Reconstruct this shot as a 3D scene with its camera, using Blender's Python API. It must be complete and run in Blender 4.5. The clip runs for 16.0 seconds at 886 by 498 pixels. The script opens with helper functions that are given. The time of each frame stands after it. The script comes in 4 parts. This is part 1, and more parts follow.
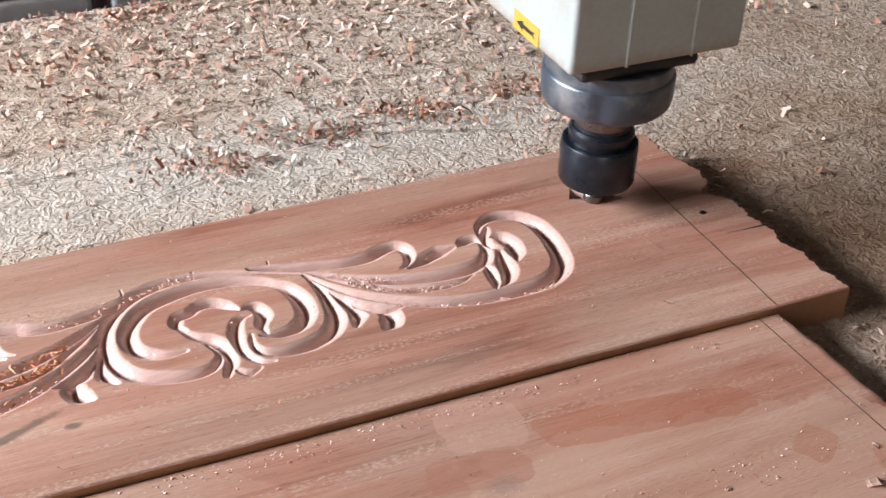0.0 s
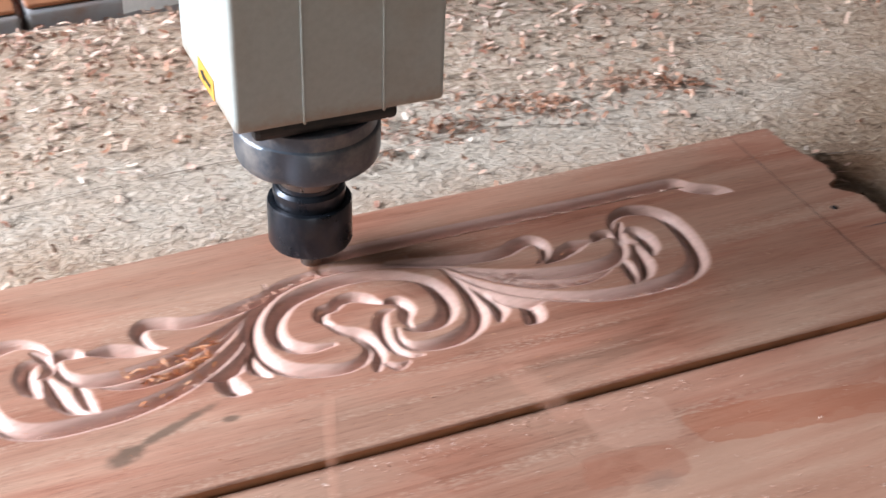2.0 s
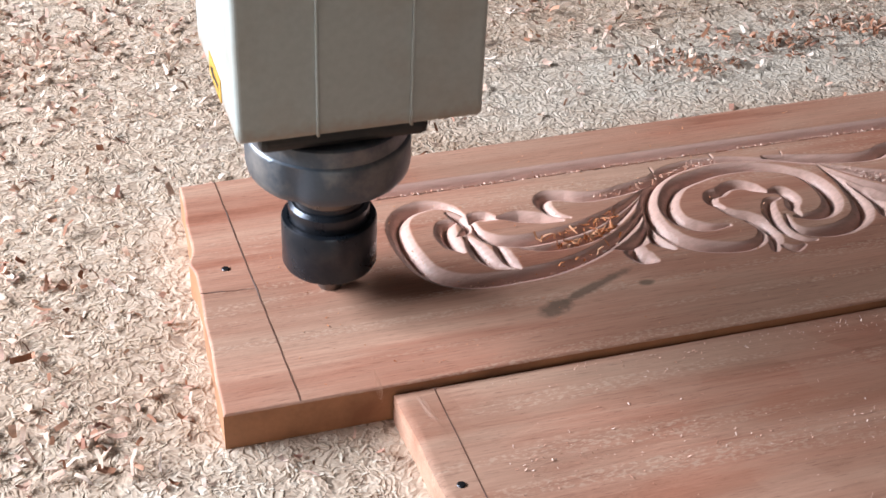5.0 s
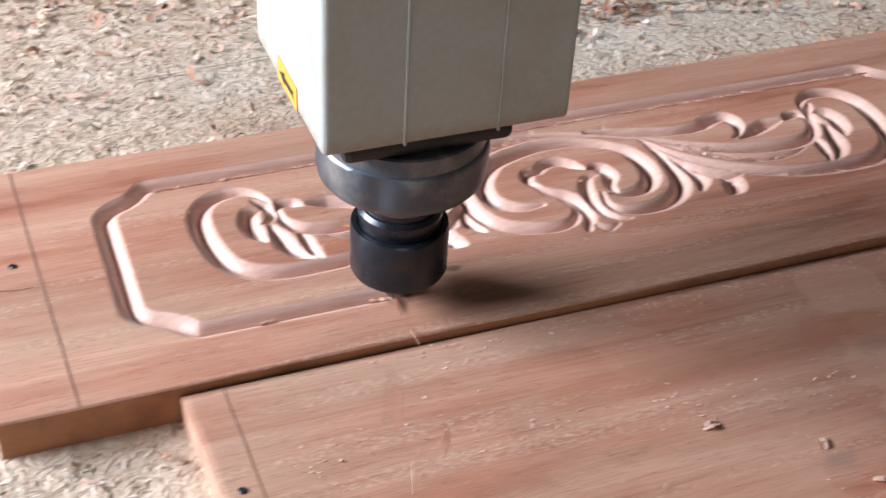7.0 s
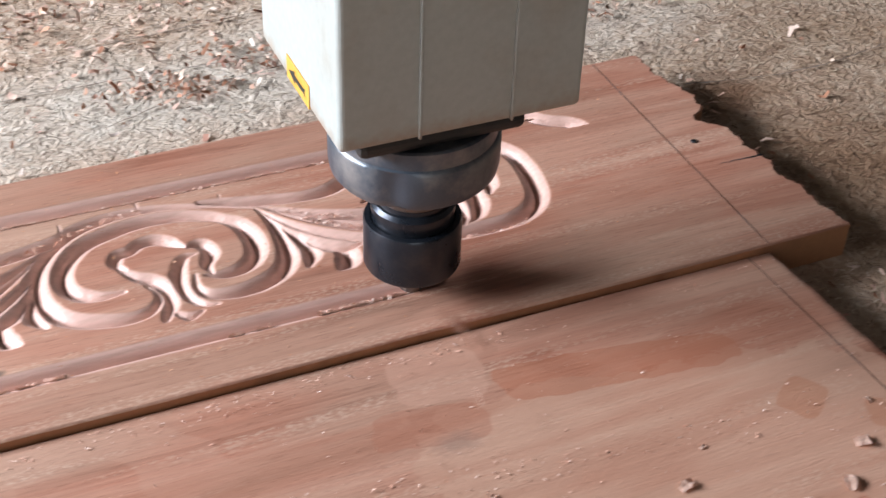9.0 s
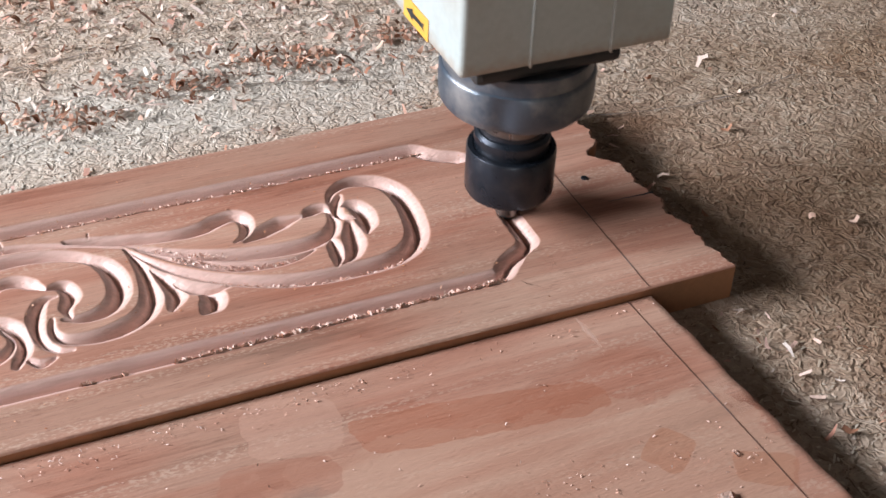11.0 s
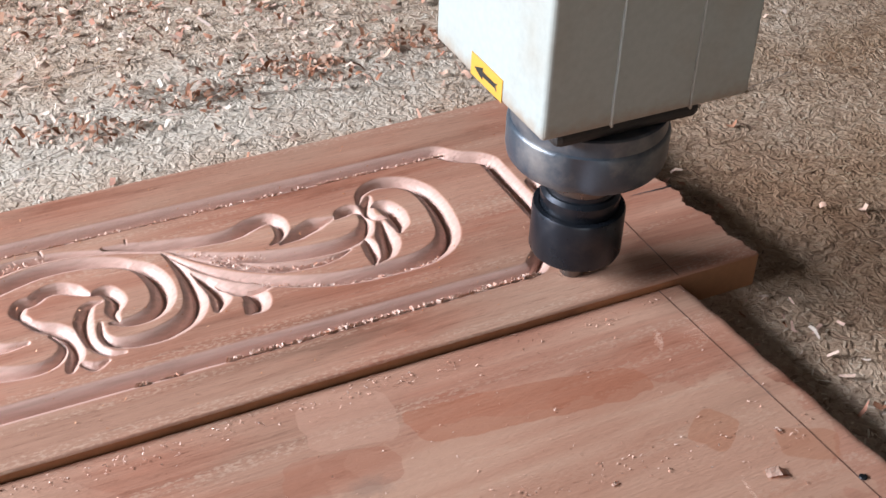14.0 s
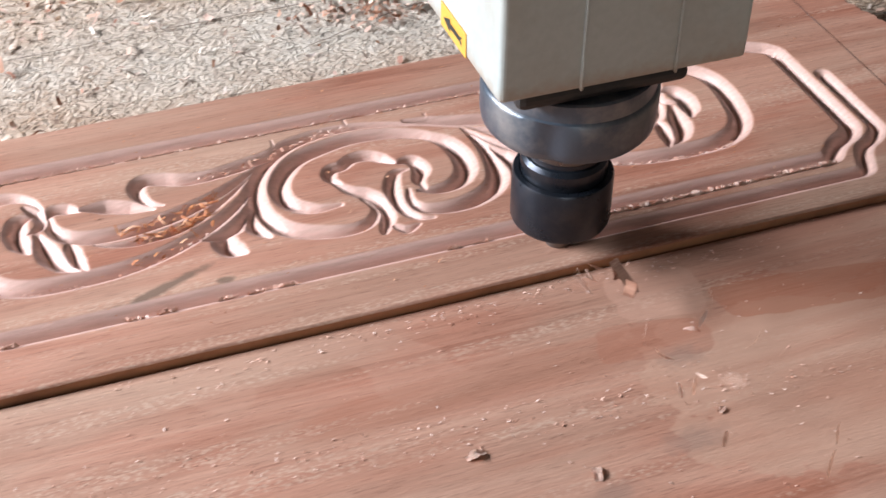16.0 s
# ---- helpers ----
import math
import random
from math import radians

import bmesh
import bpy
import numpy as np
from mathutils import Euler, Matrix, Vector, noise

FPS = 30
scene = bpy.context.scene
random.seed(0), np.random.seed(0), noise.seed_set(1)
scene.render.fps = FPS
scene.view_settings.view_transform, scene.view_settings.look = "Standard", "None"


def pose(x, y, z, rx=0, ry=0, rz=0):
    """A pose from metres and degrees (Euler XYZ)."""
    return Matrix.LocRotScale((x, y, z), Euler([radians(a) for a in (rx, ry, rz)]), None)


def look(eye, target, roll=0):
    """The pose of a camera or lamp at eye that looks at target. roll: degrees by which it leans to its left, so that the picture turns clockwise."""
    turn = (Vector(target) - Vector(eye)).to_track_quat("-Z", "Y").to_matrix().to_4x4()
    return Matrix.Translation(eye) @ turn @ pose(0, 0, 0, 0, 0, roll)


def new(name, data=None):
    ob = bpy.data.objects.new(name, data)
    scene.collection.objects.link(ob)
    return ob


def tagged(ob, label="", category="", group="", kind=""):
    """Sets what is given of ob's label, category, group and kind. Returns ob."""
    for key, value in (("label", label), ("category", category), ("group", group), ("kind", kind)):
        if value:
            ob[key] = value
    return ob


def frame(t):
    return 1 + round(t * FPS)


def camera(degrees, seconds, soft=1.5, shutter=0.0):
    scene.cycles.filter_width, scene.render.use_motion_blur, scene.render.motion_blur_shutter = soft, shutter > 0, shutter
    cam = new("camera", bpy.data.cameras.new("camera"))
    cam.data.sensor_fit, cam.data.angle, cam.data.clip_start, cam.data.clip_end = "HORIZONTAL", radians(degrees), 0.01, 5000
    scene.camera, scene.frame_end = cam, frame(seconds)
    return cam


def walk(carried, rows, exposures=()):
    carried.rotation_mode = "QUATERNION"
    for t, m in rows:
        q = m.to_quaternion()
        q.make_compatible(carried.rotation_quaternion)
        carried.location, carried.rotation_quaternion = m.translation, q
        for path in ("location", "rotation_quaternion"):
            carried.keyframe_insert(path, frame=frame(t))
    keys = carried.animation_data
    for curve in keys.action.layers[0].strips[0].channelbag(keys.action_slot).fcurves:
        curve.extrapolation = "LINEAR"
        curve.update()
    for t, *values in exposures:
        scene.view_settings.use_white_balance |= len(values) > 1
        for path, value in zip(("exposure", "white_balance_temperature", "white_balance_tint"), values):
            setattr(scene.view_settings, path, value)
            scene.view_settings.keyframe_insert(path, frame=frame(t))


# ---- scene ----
cam = camera(35.44, 16.0, shutter=0.5)
ROWS = [
    (0.0, 0.1411, -0.4237, 0.4164, 55.860, -2.462, -24.530),
    (0.5, 0.1429, -0.4209, 0.4128, 55.989, -2.468, -25.152),
    (1.0, 0.1386, -0.4169, 0.4125, 56.002, -2.502, -25.300),
    (1.5, 0.1264, -0.4123, 0.4150, 55.873, -2.663, -25.325),
    (2.0, 0.0954, -0.4049, 0.4167, 55.506, -1.659, -23.166),
    (2.5, 0.0498, -0.3989, 0.4126, 55.277, -1.368, -20.869),
    (3.0, -0.0002, -0.3980, 0.4066, 54.902, -0.757, -18.566),
    (3.5, -0.0395, -0.4035, 0.4017, 54.880, -0.953, -17.691),
    (4.0, -0.0536, -0.4085, 0.3948, 54.856, -1.766, -17.233),
    (6.5, -0.0223, -0.4022, 0.3935, 52.609, -2.418, -18.333),
    (7.0, 0.0079, -0.4011, 0.3966, 52.427, -2.812, -20.799),
    (7.5, 0.0466, -0.4027, 0.3976, 52.618, -2.495, -22.579),
    (8.0, 0.0884, -0.4043, 0.3989, 52.406, -1.615, -23.026),
    (8.5, 0.1431, -0.3971, 0.3944, 52.334, -1.459, -23.130),
    (9.0, 0.1915, -0.3961, 0.3945, 52.444, -1.664, -23.213),
    (9.5, 0.2334, -0.3960, 0.3938, 52.224, -2.083, -22.947),
    (10.0, 0.2612, -0.3953, 0.3929, 52.389, -2.093, -22.449),
    (12.5, 0.2200, -0.3949, 0.4091, 53.560, -1.839, -25.546),
    (13.0, 0.2157, -0.3946, 0.4050, 54.233, -1.878, -25.878),
    (13.5, 0.2107, -0.3938, 0.4001, 54.027, -2.077, -26.364),
    (14.0, 0.2033, -0.3941, 0.3977, 53.588, -2.156, -26.316),
    (14.5, 0.1959, -0.3928, 0.3940, 53.038, -2.253, -26.293),
    (15.0, 0.1799, -0.3927, 0.3909, 52.215, -1.895, -25.253),
    (15.5, 0.1580, -0.3914, 0.3854, 51.138, -0.616, -21.985),
    (16.0, 0.1343, -0.3897, 0.3858, 50.435, -0.464, -19.858),
]
walk(cam, [(t, pose(x, y, z, rx, ry, rz)) for t, x, y, z, rx, ry, rz in ROWS],
     exposures=((0.0, 0.0), (2.5, 0.0), (3.5, -0.15), (4.0, -0.2), (6.5, -0.22), (7.5, -0.05), (16.0, -0.03)))
# ---- end of camera ----

# ---- world and light ----
world = bpy.data.worlds.new("world")
scene.world = world
world.use_nodes = True
wn = world.node_tree
sky = wn.nodes.new("ShaderNodeTexSky")
sky.sky_type = "NISHITA"
sky.sun_disc = False
sky.sun_elevation = radians(38)
sky.sun_rotation = radians(-65)
wn.nodes["Background"].inputs["Strength"].default_value = 0.05
wn.links.new(sky.outputs[0], wn.nodes["Background"].inputs[0])


def area_light(name, eye, target, wide, high, watts, colour):
    data = bpy.data.lights.new(name, "AREA")
    data.shape, data.size, data.size_y = "RECTANGLE", wide, high
    data.energy, data.color = watts, colour
    lamp = new(name, data)
    lamp.matrix_world = look(eye, target)
    return lamp


WINDOW_WATTS, FILL_WATTS = 178.0, 13.0
area_light("window_daylight", (-1.72, 0.68, 0.95), (0.3, 0.08, 0.0), 1.6, 0.46, WINDOW_WATTS, (0.84, 0.91, 1.03))
# unseen lamp added near the south wall to fill faces turned that way
area_light("front_fill_light", (-0.5, -2.9, 0.4), (0.35, 0.1, 0.0), 1.2, 1.6, FILL_WATTS, (0.98, 0.95, 0.9))


# ---- materials ----
def material(name, rough=0.6, metal=0.0):
    m = bpy.data.materials.new(name)
    m.use_nodes = True
    t = m.node_tree
    b = t.nodes["Principled BSDF"]
    b.inputs["Roughness"].default_value = rough
    b.inputs["Metallic"].default_value = metal
    return m, t, b


def node(t, kind, **sets):
    n = t.nodes.new(kind)
    for key, value in sets.items():
        n.inputs[key.replace("_", " ")].default_value = value
    return n


def ramp(t, source, stops):
    n = t.nodes.new("ShaderNodeValToRGB")
    e = n.color_ramp.elements
    while len(e) < len(stops):
        e.new(0.5)
    for k, (pos, col) in zip(e, stops):
        k.position, k.color = pos, (*col, 1)
    t.links.new(source, n.inputs[0])
    return n.outputs[0]


def mix(t, kind, fac, a, b):
    n = t.nodes.new("ShaderNodeMix")
    n.data_type, n.blend_type = "RGBA", kind
    for sock, v in ((n.inputs[0], fac), (n.inputs[6], a), (n.inputs[7], b)):
        if isinstance(v, (int, float)):
            sock.default_value = v
        elif isinstance(v, tuple):
            sock.default_value = (*v, 1)
        else:
            t.links.new(v, sock)
    return n.outputs[2]


def maths(t, op, a, b=0.0, clamp=False):
    n = t.nodes.new("ShaderNodeMath")
    n.operation, n.use_clamp = op, clamp
    for sock, v in zip(n.inputs, (a, b)):
        if isinstance(v, (int, float)):
            sock.default_value = v
        else:
            t.links.new(v, sock)
    return n.outputs[0]


def attribute(t, name):
    n = t.nodes.new("ShaderNodeAttribute")
    n.attribute_name = name
    return n


def scaled(t, vec, scale, shift=(0, 0, 0)):
    n = t.nodes.new("ShaderNodeMapping")
    n.inputs["Scale"].default_value = scale
    n.inputs["Location"].default_value = shift
    t.links.new(vec, n.inputs["Vector"])
    return n.outputs[0]


def noise_at(t, vec, scale, detail=4.0, rough=0.55, distort=0.0):
    n = node(t, "ShaderNodeTexNoise", Scale=scale, Detail=detail, Roughness=rough, Distortion=distort)
    t.links.new(vec, n.inputs["Vector"])
    return n.outputs["Fac"]


def bump(t, b, height, strength, distance):
    n = node(t, "ShaderNodeBump", Strength=strength, Distance=distance)
    t.links.new(height, n.inputs["Height"])
    t.links.new(n.outputs[0], b.inputs["Normal"])


def stain_or_shade(t, at, col, centre, radii, colour, amount, kind="MIX", scale=40.0):
    """Dirt or painted shade, with a ragged outline, round one place."""
    n = t.nodes.new("ShaderNodeMapping")
    n.vector_type = "TEXTURE"
    n.inputs["Location"].default_value = centre
    n.inputs["Scale"].default_value = radii
    t.links.new(at, n.inputs["Vector"])
    far = t.nodes.new("ShaderNodeVectorMath")
    far.operation = "LENGTH"
    t.links.new(n.outputs[0], far.inputs[0])
    edge = maths(t, "ADD", far.outputs["Value"], maths(t, "MULTIPLY", noise_at(t, at, scale, 5.0, 0.6), 1.2))
    spread = ramp(t, maths(t, "MULTIPLY", edge, 0.5), ((0.45, (1, 1, 1)), (0.8, (0, 0, 0))))
    return mix(t, kind, maths(t, "MULTIPLY", spread, amount), col, colour)


def dried_mark(t, at, col, centre, turn, radii, colour, amount):
    """A dried mark with straight, slightly ragged sides and a clear outline."""
    n = t.nodes.new("ShaderNodeMapping")
    n.vector_type = "TEXTURE"
    n.inputs["Location"].default_value = (*centre, 0.0172)
    n.inputs["Rotation"].default_value = (0, 0, radians(turn))
    n.inputs["Scale"].default_value = (*radii, 0.03)
    t.links.new(at, n.inputs["Vector"])
    axes = t.nodes.new("ShaderNodeSeparateXYZ")
    t.links.new(n.outputs[0], axes.inputs[0])
    sides = [maths(t, "POWER", maths(t, "ABSOLUTE", axes.outputs[k]), 5.0) for k in (0, 1)]
    far = maths(t, "ADD", maths(t, "ADD", sides[0], sides[1]), maths(t, "MULTIPLY", noise_at(t, at, 70.0, 3.0, 0.5), 2.2))
    inside = ramp(t, maths(t, "MULTIPLY", far, 0.4), ((0.74, (1, 1, 1)), (0.77, (0, 0, 0))))
    return mix(t, "MIX", maths(t, "MULTIPLY", inside, amount), col, colour)


def bed_stains_and_shade(t, at, col):
    """Oily brown dirt plus painted shade beside the work, pale fine dust band behind."""
    # brown dirt, with the light's falloff to the right put into the colour
    col = stain_or_shade(t, at, col, (0.8, 0.02, 0.0), (0.32, 0.32, 0.1), (0.64, 0.52, 0.41), 0.95, "MULTIPLY", 14.0)
    # deepens the boards' cast shadow by colour, over oily brown dirt
    col = stain_or_shade(t, at, col, (0.62, 0.03, 0.0), (0.07, 0.2, 0.1), (0.6, 0.48, 0.38), 0.75, "MULTIPLY", 30.0)
    col = stain_or_shade(t, at, col, (0.604, 0.14, 0.0), (0.022, 0.03, 0.1), (0.45, 0.3, 0.2), 0.8, "MULTIPLY", 60.0)
    return stain_or_shade(t, at, col, (0.36, 0.245, 0.0), (0.36, 0.07, 0.1), (0.64, 0.59, 0.51), 0.5, "MIX", 22.0)


def wood_material(name, shift, sawn):
    """Reddish hardwood with grain along x; the places come from the mesh's own 'wood' attribute, so that pieces keep their grain."""
    m, t, b = material(name, 0.62)
    at = attribute(t, "wood").outputs["Vector"]
    long = scaled(t, at, (2.2, 26.0, 26.0), shift)
    streak = noise_at(t, long, 1.6, 7.0, 0.6, 0.6)
    fibre = noise_at(t, scaled(t, at, (30.0, 900.0, 900.0), shift), 1.0, 3.0, 0.6)
    patch = noise_at(t, scaled(t, at, (7.0, 22.0, 22.0), shift), 1.0, 3.0, 0.5, 0.4)
    pores = noise_at(t, scaled(t, at, (120.0, 1300.0, 1300.0), shift), 1.0, 2.0, 0.5)
    col = ramp(t, streak, ((0.3, (0.22, 0.075, 0.045)), (0.41, (0.41, 0.18, 0.122)), (0.53, (0.49, 0.255, 0.185)), (0.66, (0.57, 0.345, 0.26))))
    col = mix(t, "MIX", maths(t, "MULTIPLY", ramp(t, patch, ((0.45, (0, 0, 0)), (0.66, (1, 1, 1)))), 0.4), col, (0.41, 0.31, 0.24))
    col = mix(t, "MULTIPLY", 0.34, col, ramp(t, fibre, ((0.3, (0.62, 0.6, 0.58)), (0.62, (1.12, 1.12, 1.12)))))
    col = mix(t, "MULTIPLY", 0.4, col, ramp(t, pores, ((0.3, (0.45, 0.38, 0.36)), (0.4, (1, 1, 1)))))
    # rows of short pale fibres raised by the planer
    rows = noise_at(t, scaled(t, at, (4.0, 120.0, 120.0), shift), 1.0, 2.0, 0.5)
    hairs = noise_at(t, scaled(t, at, (420.0, 900.0, 900.0), shift), 1.0, 2.0, 0.6)
    hair = maths(t, "MULTIPLY", ramp(t, rows, ((0.54, (0, 0, 0)), (0.62, (1, 1, 1)))), ramp(t, hairs, ((0.5, (0, 0, 0)), (0.6, (1, 1, 1)))))
    col = mix(t, "MIX", maths(t, "MULTIPLY", hair, 0.45), col, (0.62, 0.47, 0.38))
    if sawn:
        # dried damp marks with clear outlines, and the redder wood left bare between them
        damp = noise_at(t, scaled(t, at, (14.0, 22.0, 22.0), (3.1, 1.7, 0)), 1.0, 1.2, 0.4)
        col = mix(t, "MIX", maths(t, "MULTIPLY", ramp(t, damp, ((0.485, (0, 0, 0)), (0.495, (1, 1, 1)))), 0.28), col, (0.51, 0.31, 0.235))
        col = dried_mark(t, at, col, (0.433, -0.094), -8, (0.105, 0.046), (0.53, 0.335, 0.25), 0.6)
        col = dried_mark(t, at, col, (0.36, -0.0245), -12, (0.02, 0.016), (0.53, 0.32, 0.245), 0.55)
        col = dried_mark(t, at, col, (0.4305, -0.0452), -7, (0.053, 0.0112), (0.4, 0.15, 0.085), 0.55)
        col = dried_mark(t, at, col, (0.347, -0.05), -8, (0.024, 0.011), (0.38, 0.17, 0.115), 0.5)
        col = dried_mark(t, at, col, (0.49, -0.089), 38, (0.0115, 0.009), (0.42, 0.18, 0.1), 0.5)
        col = dried_mark(t, at, col, (0.521, -0.111), -30, (0.013, 0.009), (0.42, 0.18, 0.1), 0.45)
        red = noise_at(t, scaled(t, at, (6.0, 40.0, 40.0), (0.4, 2.3, 0)), 1.0, 2.0, 0.45)
        col = mix(t, "MIX", maths(t, "MULTIPLY", ramp(t, red, ((0.56, (0, 0, 0)), (0.64, (1, 1, 1)))), 0.3), col, (0.36, 0.135, 0.08))
        for centre, radii in (((0.338, -0.102), (0.016, 0.008)), ((0.353, -0.062), (0.013, 0.007)), ((0.3, -0.115), (0.012, 0.006))):
            col = stain_or_shade(t, at, col, (*centre, 0.0172), (*radii, 0.03), (0.25, 0.17, 0.14), 0.5, "MIX", 260.0)
    else:
        # a grey knot with its tail
        for (cx, cy), turn, (rx, ry) in (((0.152, 0.0285), 25, (0.0105, 0.0055)), ((0.174, 0.0385), 22, (0.028, 0.0028)), ((0.198, 0.0352), 5, (0.0045, 0.0022))):
            n = t.nodes.new("ShaderNodeMapping")
            n.vector_type = "TEXTURE"
            n.inputs["Location"].default_value = (cx, cy, 0.019)
            n.inputs["Rotation"].default_value = (0, 0, radians(turn))
            n.inputs["Scale"].default_value = (rx, ry, 0.03)
            t.links.new(at, n.inputs["Vector"])
            far = t.nodes.new("ShaderNodeVectorMath")
            far.operation = "LENGTH"
            t.links.new(n.outputs[0], far.inputs[0])
            edge = maths(t, "ADD", far.outputs["Value"], maths(t, "MULTIPLY", noise_at(t, at, 260.0, 4.0), 1.1))
            edge = maths(t, "MULTIPLY", edge, 0.4)
            col = mix(t, "MIX", maths(t, "MULTIPLY", ramp(t, edge, ((0.42, (1, 1, 1)), (0.66, (0, 0, 0)))), 0.85), col, (0.17, 0.115, 0.085))
    col = mix(t, "MULTIPLY", 1.0, col, (1.03, 0.95, 0.875))
    cut = attribute(t, "cut").outputs["Fac"]
    fresh = mix(t, "MULTIPLY", 0.5, (0.69, 0.45, 0.375), ramp(t, noise_at(t, scaled(t, at, (60.0, 500.0, 500.0)), 1.0, 3.0), ((0.3, (0.7, 0.66, 0.64)), (0.65, (1.12, 1.1, 1.1)))))
    col = mix(t, "MIX", maths(t, "MULTIPLY", cut, 0.85), col, fresh)
    t.links.new(col, b.inputs["Base Color"])
    t.links.new(maths(t, "SUBTRACT", maths(t, "ADD", maths(t, "MULTIPLY", streak, 0.25), 0.47), maths(t, "MULTIPLY", cut, 0.14)), b.inputs["Roughness"])
    rough = noise_at(t, scaled(t, at, (300.0, 900.0, 900.0)), 1.0, 3.0)
    saw = noise_at(t, scaled(t, at, (700.0, 60.0, 60.0)), 1.0, 2.0)
    bump(t, b, maths(t, "ADD", maths(t, "ADD", fibre, rough), maths(t, "MULTIPLY", saw, 0.2)), 0.35, 0.0006)
    return m


def plain_material(name, colour, rough=0.5, metal=0.0, dirt=(0.5, 0.5, 0.5), amount=0.25, scale=40.0, relief=0.0, grime=None):
    m, t, b = material(name, rough, metal)
    at = t.nodes.new("ShaderNodeTexCoord").outputs["Object"]
    big = noise_at(t, at, scale, 5.0, 0.6)
    fine = noise_at(t, at, scale * 14, 3.0)
    col = mix(t, "MIX", maths(t, "MULTIPLY", ramp(t, big, ((0.48, (0, 0, 0)), (0.72, (1, 1, 1)))), amount), colour, dirt)
    col = mix(t, "MULTIPLY", 0.35, col, ramp(t, fine, ((0.3, (0.8, 0.8, 0.8)), (0.65, (1.06, 1.06, 1.06)))))
    if grime:
        col = stain_or_shade(t, at, col, *grime)
    t.links.new(col, b.inputs["Base Color"])
    t.links.new(maths(t, "ADD", maths(t, "MULTIPLY", big, 0.3), rough - 0.15), b.inputs["Roughness"])
    if relief:
        bump(t, b, fine, 0.3, relief)
    return m


SAWN = plain_material("sawn_orange_wood", (0.43, 0.2, 0.1), 0.75, 0.0, (0.2, 0.085, 0.045), 0.7, 28.0, 0.0004)
WOOD = wood_material("carved_hardwood", (0, 0, 0), False)
WOOD_TWO = wood_material("planed_hardwood", (0.9, 0.63, 0.2), True)


def chipboard_material():
    m, t, b = material("chipboard", 0.85)
    at = t.nodes.new("ShaderNodeTexCoord").outputs["Object"]
    warp = node(t, "ShaderNodeTexNoise", Scale=90.0, Detail=2.0)
    t.links.new(at, warp.inputs["Vector"])
    bent = mix(t, "LINEAR_LIGHT", 0.012, at, warp.outputs["Color"])
    cols, highs = [], []
    for k, (sx, sy) in enumerate(((110.0, 420.0), (380.0, 130.0), (240.0, 240.0))):
        v = node(t, "ShaderNodeTexVoronoi", Scale=1.0)
        t.links.new(scaled(t, bent, (sx, sy, 1.0), (k * 3.3, k * 1.7, 0)), v.inputs["Vector"])
        cols.append(v.outputs["Color"])
        highs.append(v.outputs["Distance"])
    pick = noise_at(t, at, 190.0, 2.0)
    cell = mix(t, "MIX", ramp(t, pick, ((0.44, (0, 0, 0)), (0.5, (1, 1, 1)))), cols[0], cols[1])
    cell = mix(t, "MIX", 0.4, cell, cols[2])
    grey = t.nodes.new("ShaderNodeRGBToBW")
    t.links.new(cell, grey.inputs[0])
    col = ramp(t, grey.outputs[0], ((0.12, (0.2, 0.125, 0.085)), (0.3, (0.45, 0.33, 0.245)), (0.55, (0.58, 0.45, 0.345)), (0.85, (0.73, 0.61, 0.5))))
    tone = noise_at(t, scaled(t, at, (3.0, 9.0, 1.0)), 1.0, 4.0)
    col = mix(t, "MULTIPLY", 0.6, col, ramp(t, tone, ((0.35, (0.86, 0.74, 0.66)), (0.6, (1.05, 1.05, 1.05)))))
    t.links.new(bed_stains_and_shade(t, at, col), b.inputs["Base Color"])
    bump(t, b, maths(t, "ADD", maths(t, "ADD", highs[0], highs[1]), grey.outputs[0]), 0.5, 0.0015)
    return m


CHIPBOARD = chipboard_material()


def flake_material(name, stops):
    m, t, b = material(name, 0.75)
    rnd = t.nodes.new("ShaderNodeNewGeometry").outputs["Random Per Island"]
    col = ramp(t, rnd, stops)
    at = t.nodes.new("ShaderNodeTexCoord").outputs["Object"]
    col = mix(t, "MULTIPLY", 0.5, col, ramp(t, noise_at(t, at, 900.0, 2.0), ((0.3, (0.65, 0.62, 0.6)), (0.65, (1.1, 1.1, 1.1)))))
    wide = noise_at(t, scaled(t, at, (5.0, 16.0, 1.0)), 1.0, 3.0)
    col = mix(t, "MULTIPLY", 0.8, col, ramp(t, wide, ((0.36, (0.86, 0.7, 0.6)), (0.5, (1.0, 0.97, 0.94)), (0.64, (1.12, 1.14, 1.17)))))
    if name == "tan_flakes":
        col = bed_stains_and_shade(t, at, col)
    t.links.new(col, b.inputs["Base Color"])
    return m


TAN_FLAKE = flake_material("tan_flakes", ((0.0, (0.17, 0.1, 0.06)), (0.1, (0.46, 0.33, 0.23)), (0.5, (0.64, 0.5, 0.375)), (0.8, (0.75, 0.62, 0.48)), (1.0, (0.88, 0.8, 0.68))))
PINK_FLAKE = flake_material("pink_shavings", ((0.0, (0.4, 0.17, 0.11)), (0.2, (0.64, 0.39, 0.3)), (0.6, (0.76, 0.55, 0.45)), (1.0, (0.84, 0.7, 0.6))))
BURR = flake_material("fresh_burrs", ((0.0, (0.5, 0.16, 0.05)), (0.5, (0.68, 0.3, 0.13)), (1.0, (0.8, 0.5, 0.34))))


PALE_BURR = flake_material("pale_burrs", ((0.0, (0.62, 0.3, 0.2)), (0.4, (0.74, 0.48, 0.38)), (1.0, (0.86, 0.68, 0.6))))
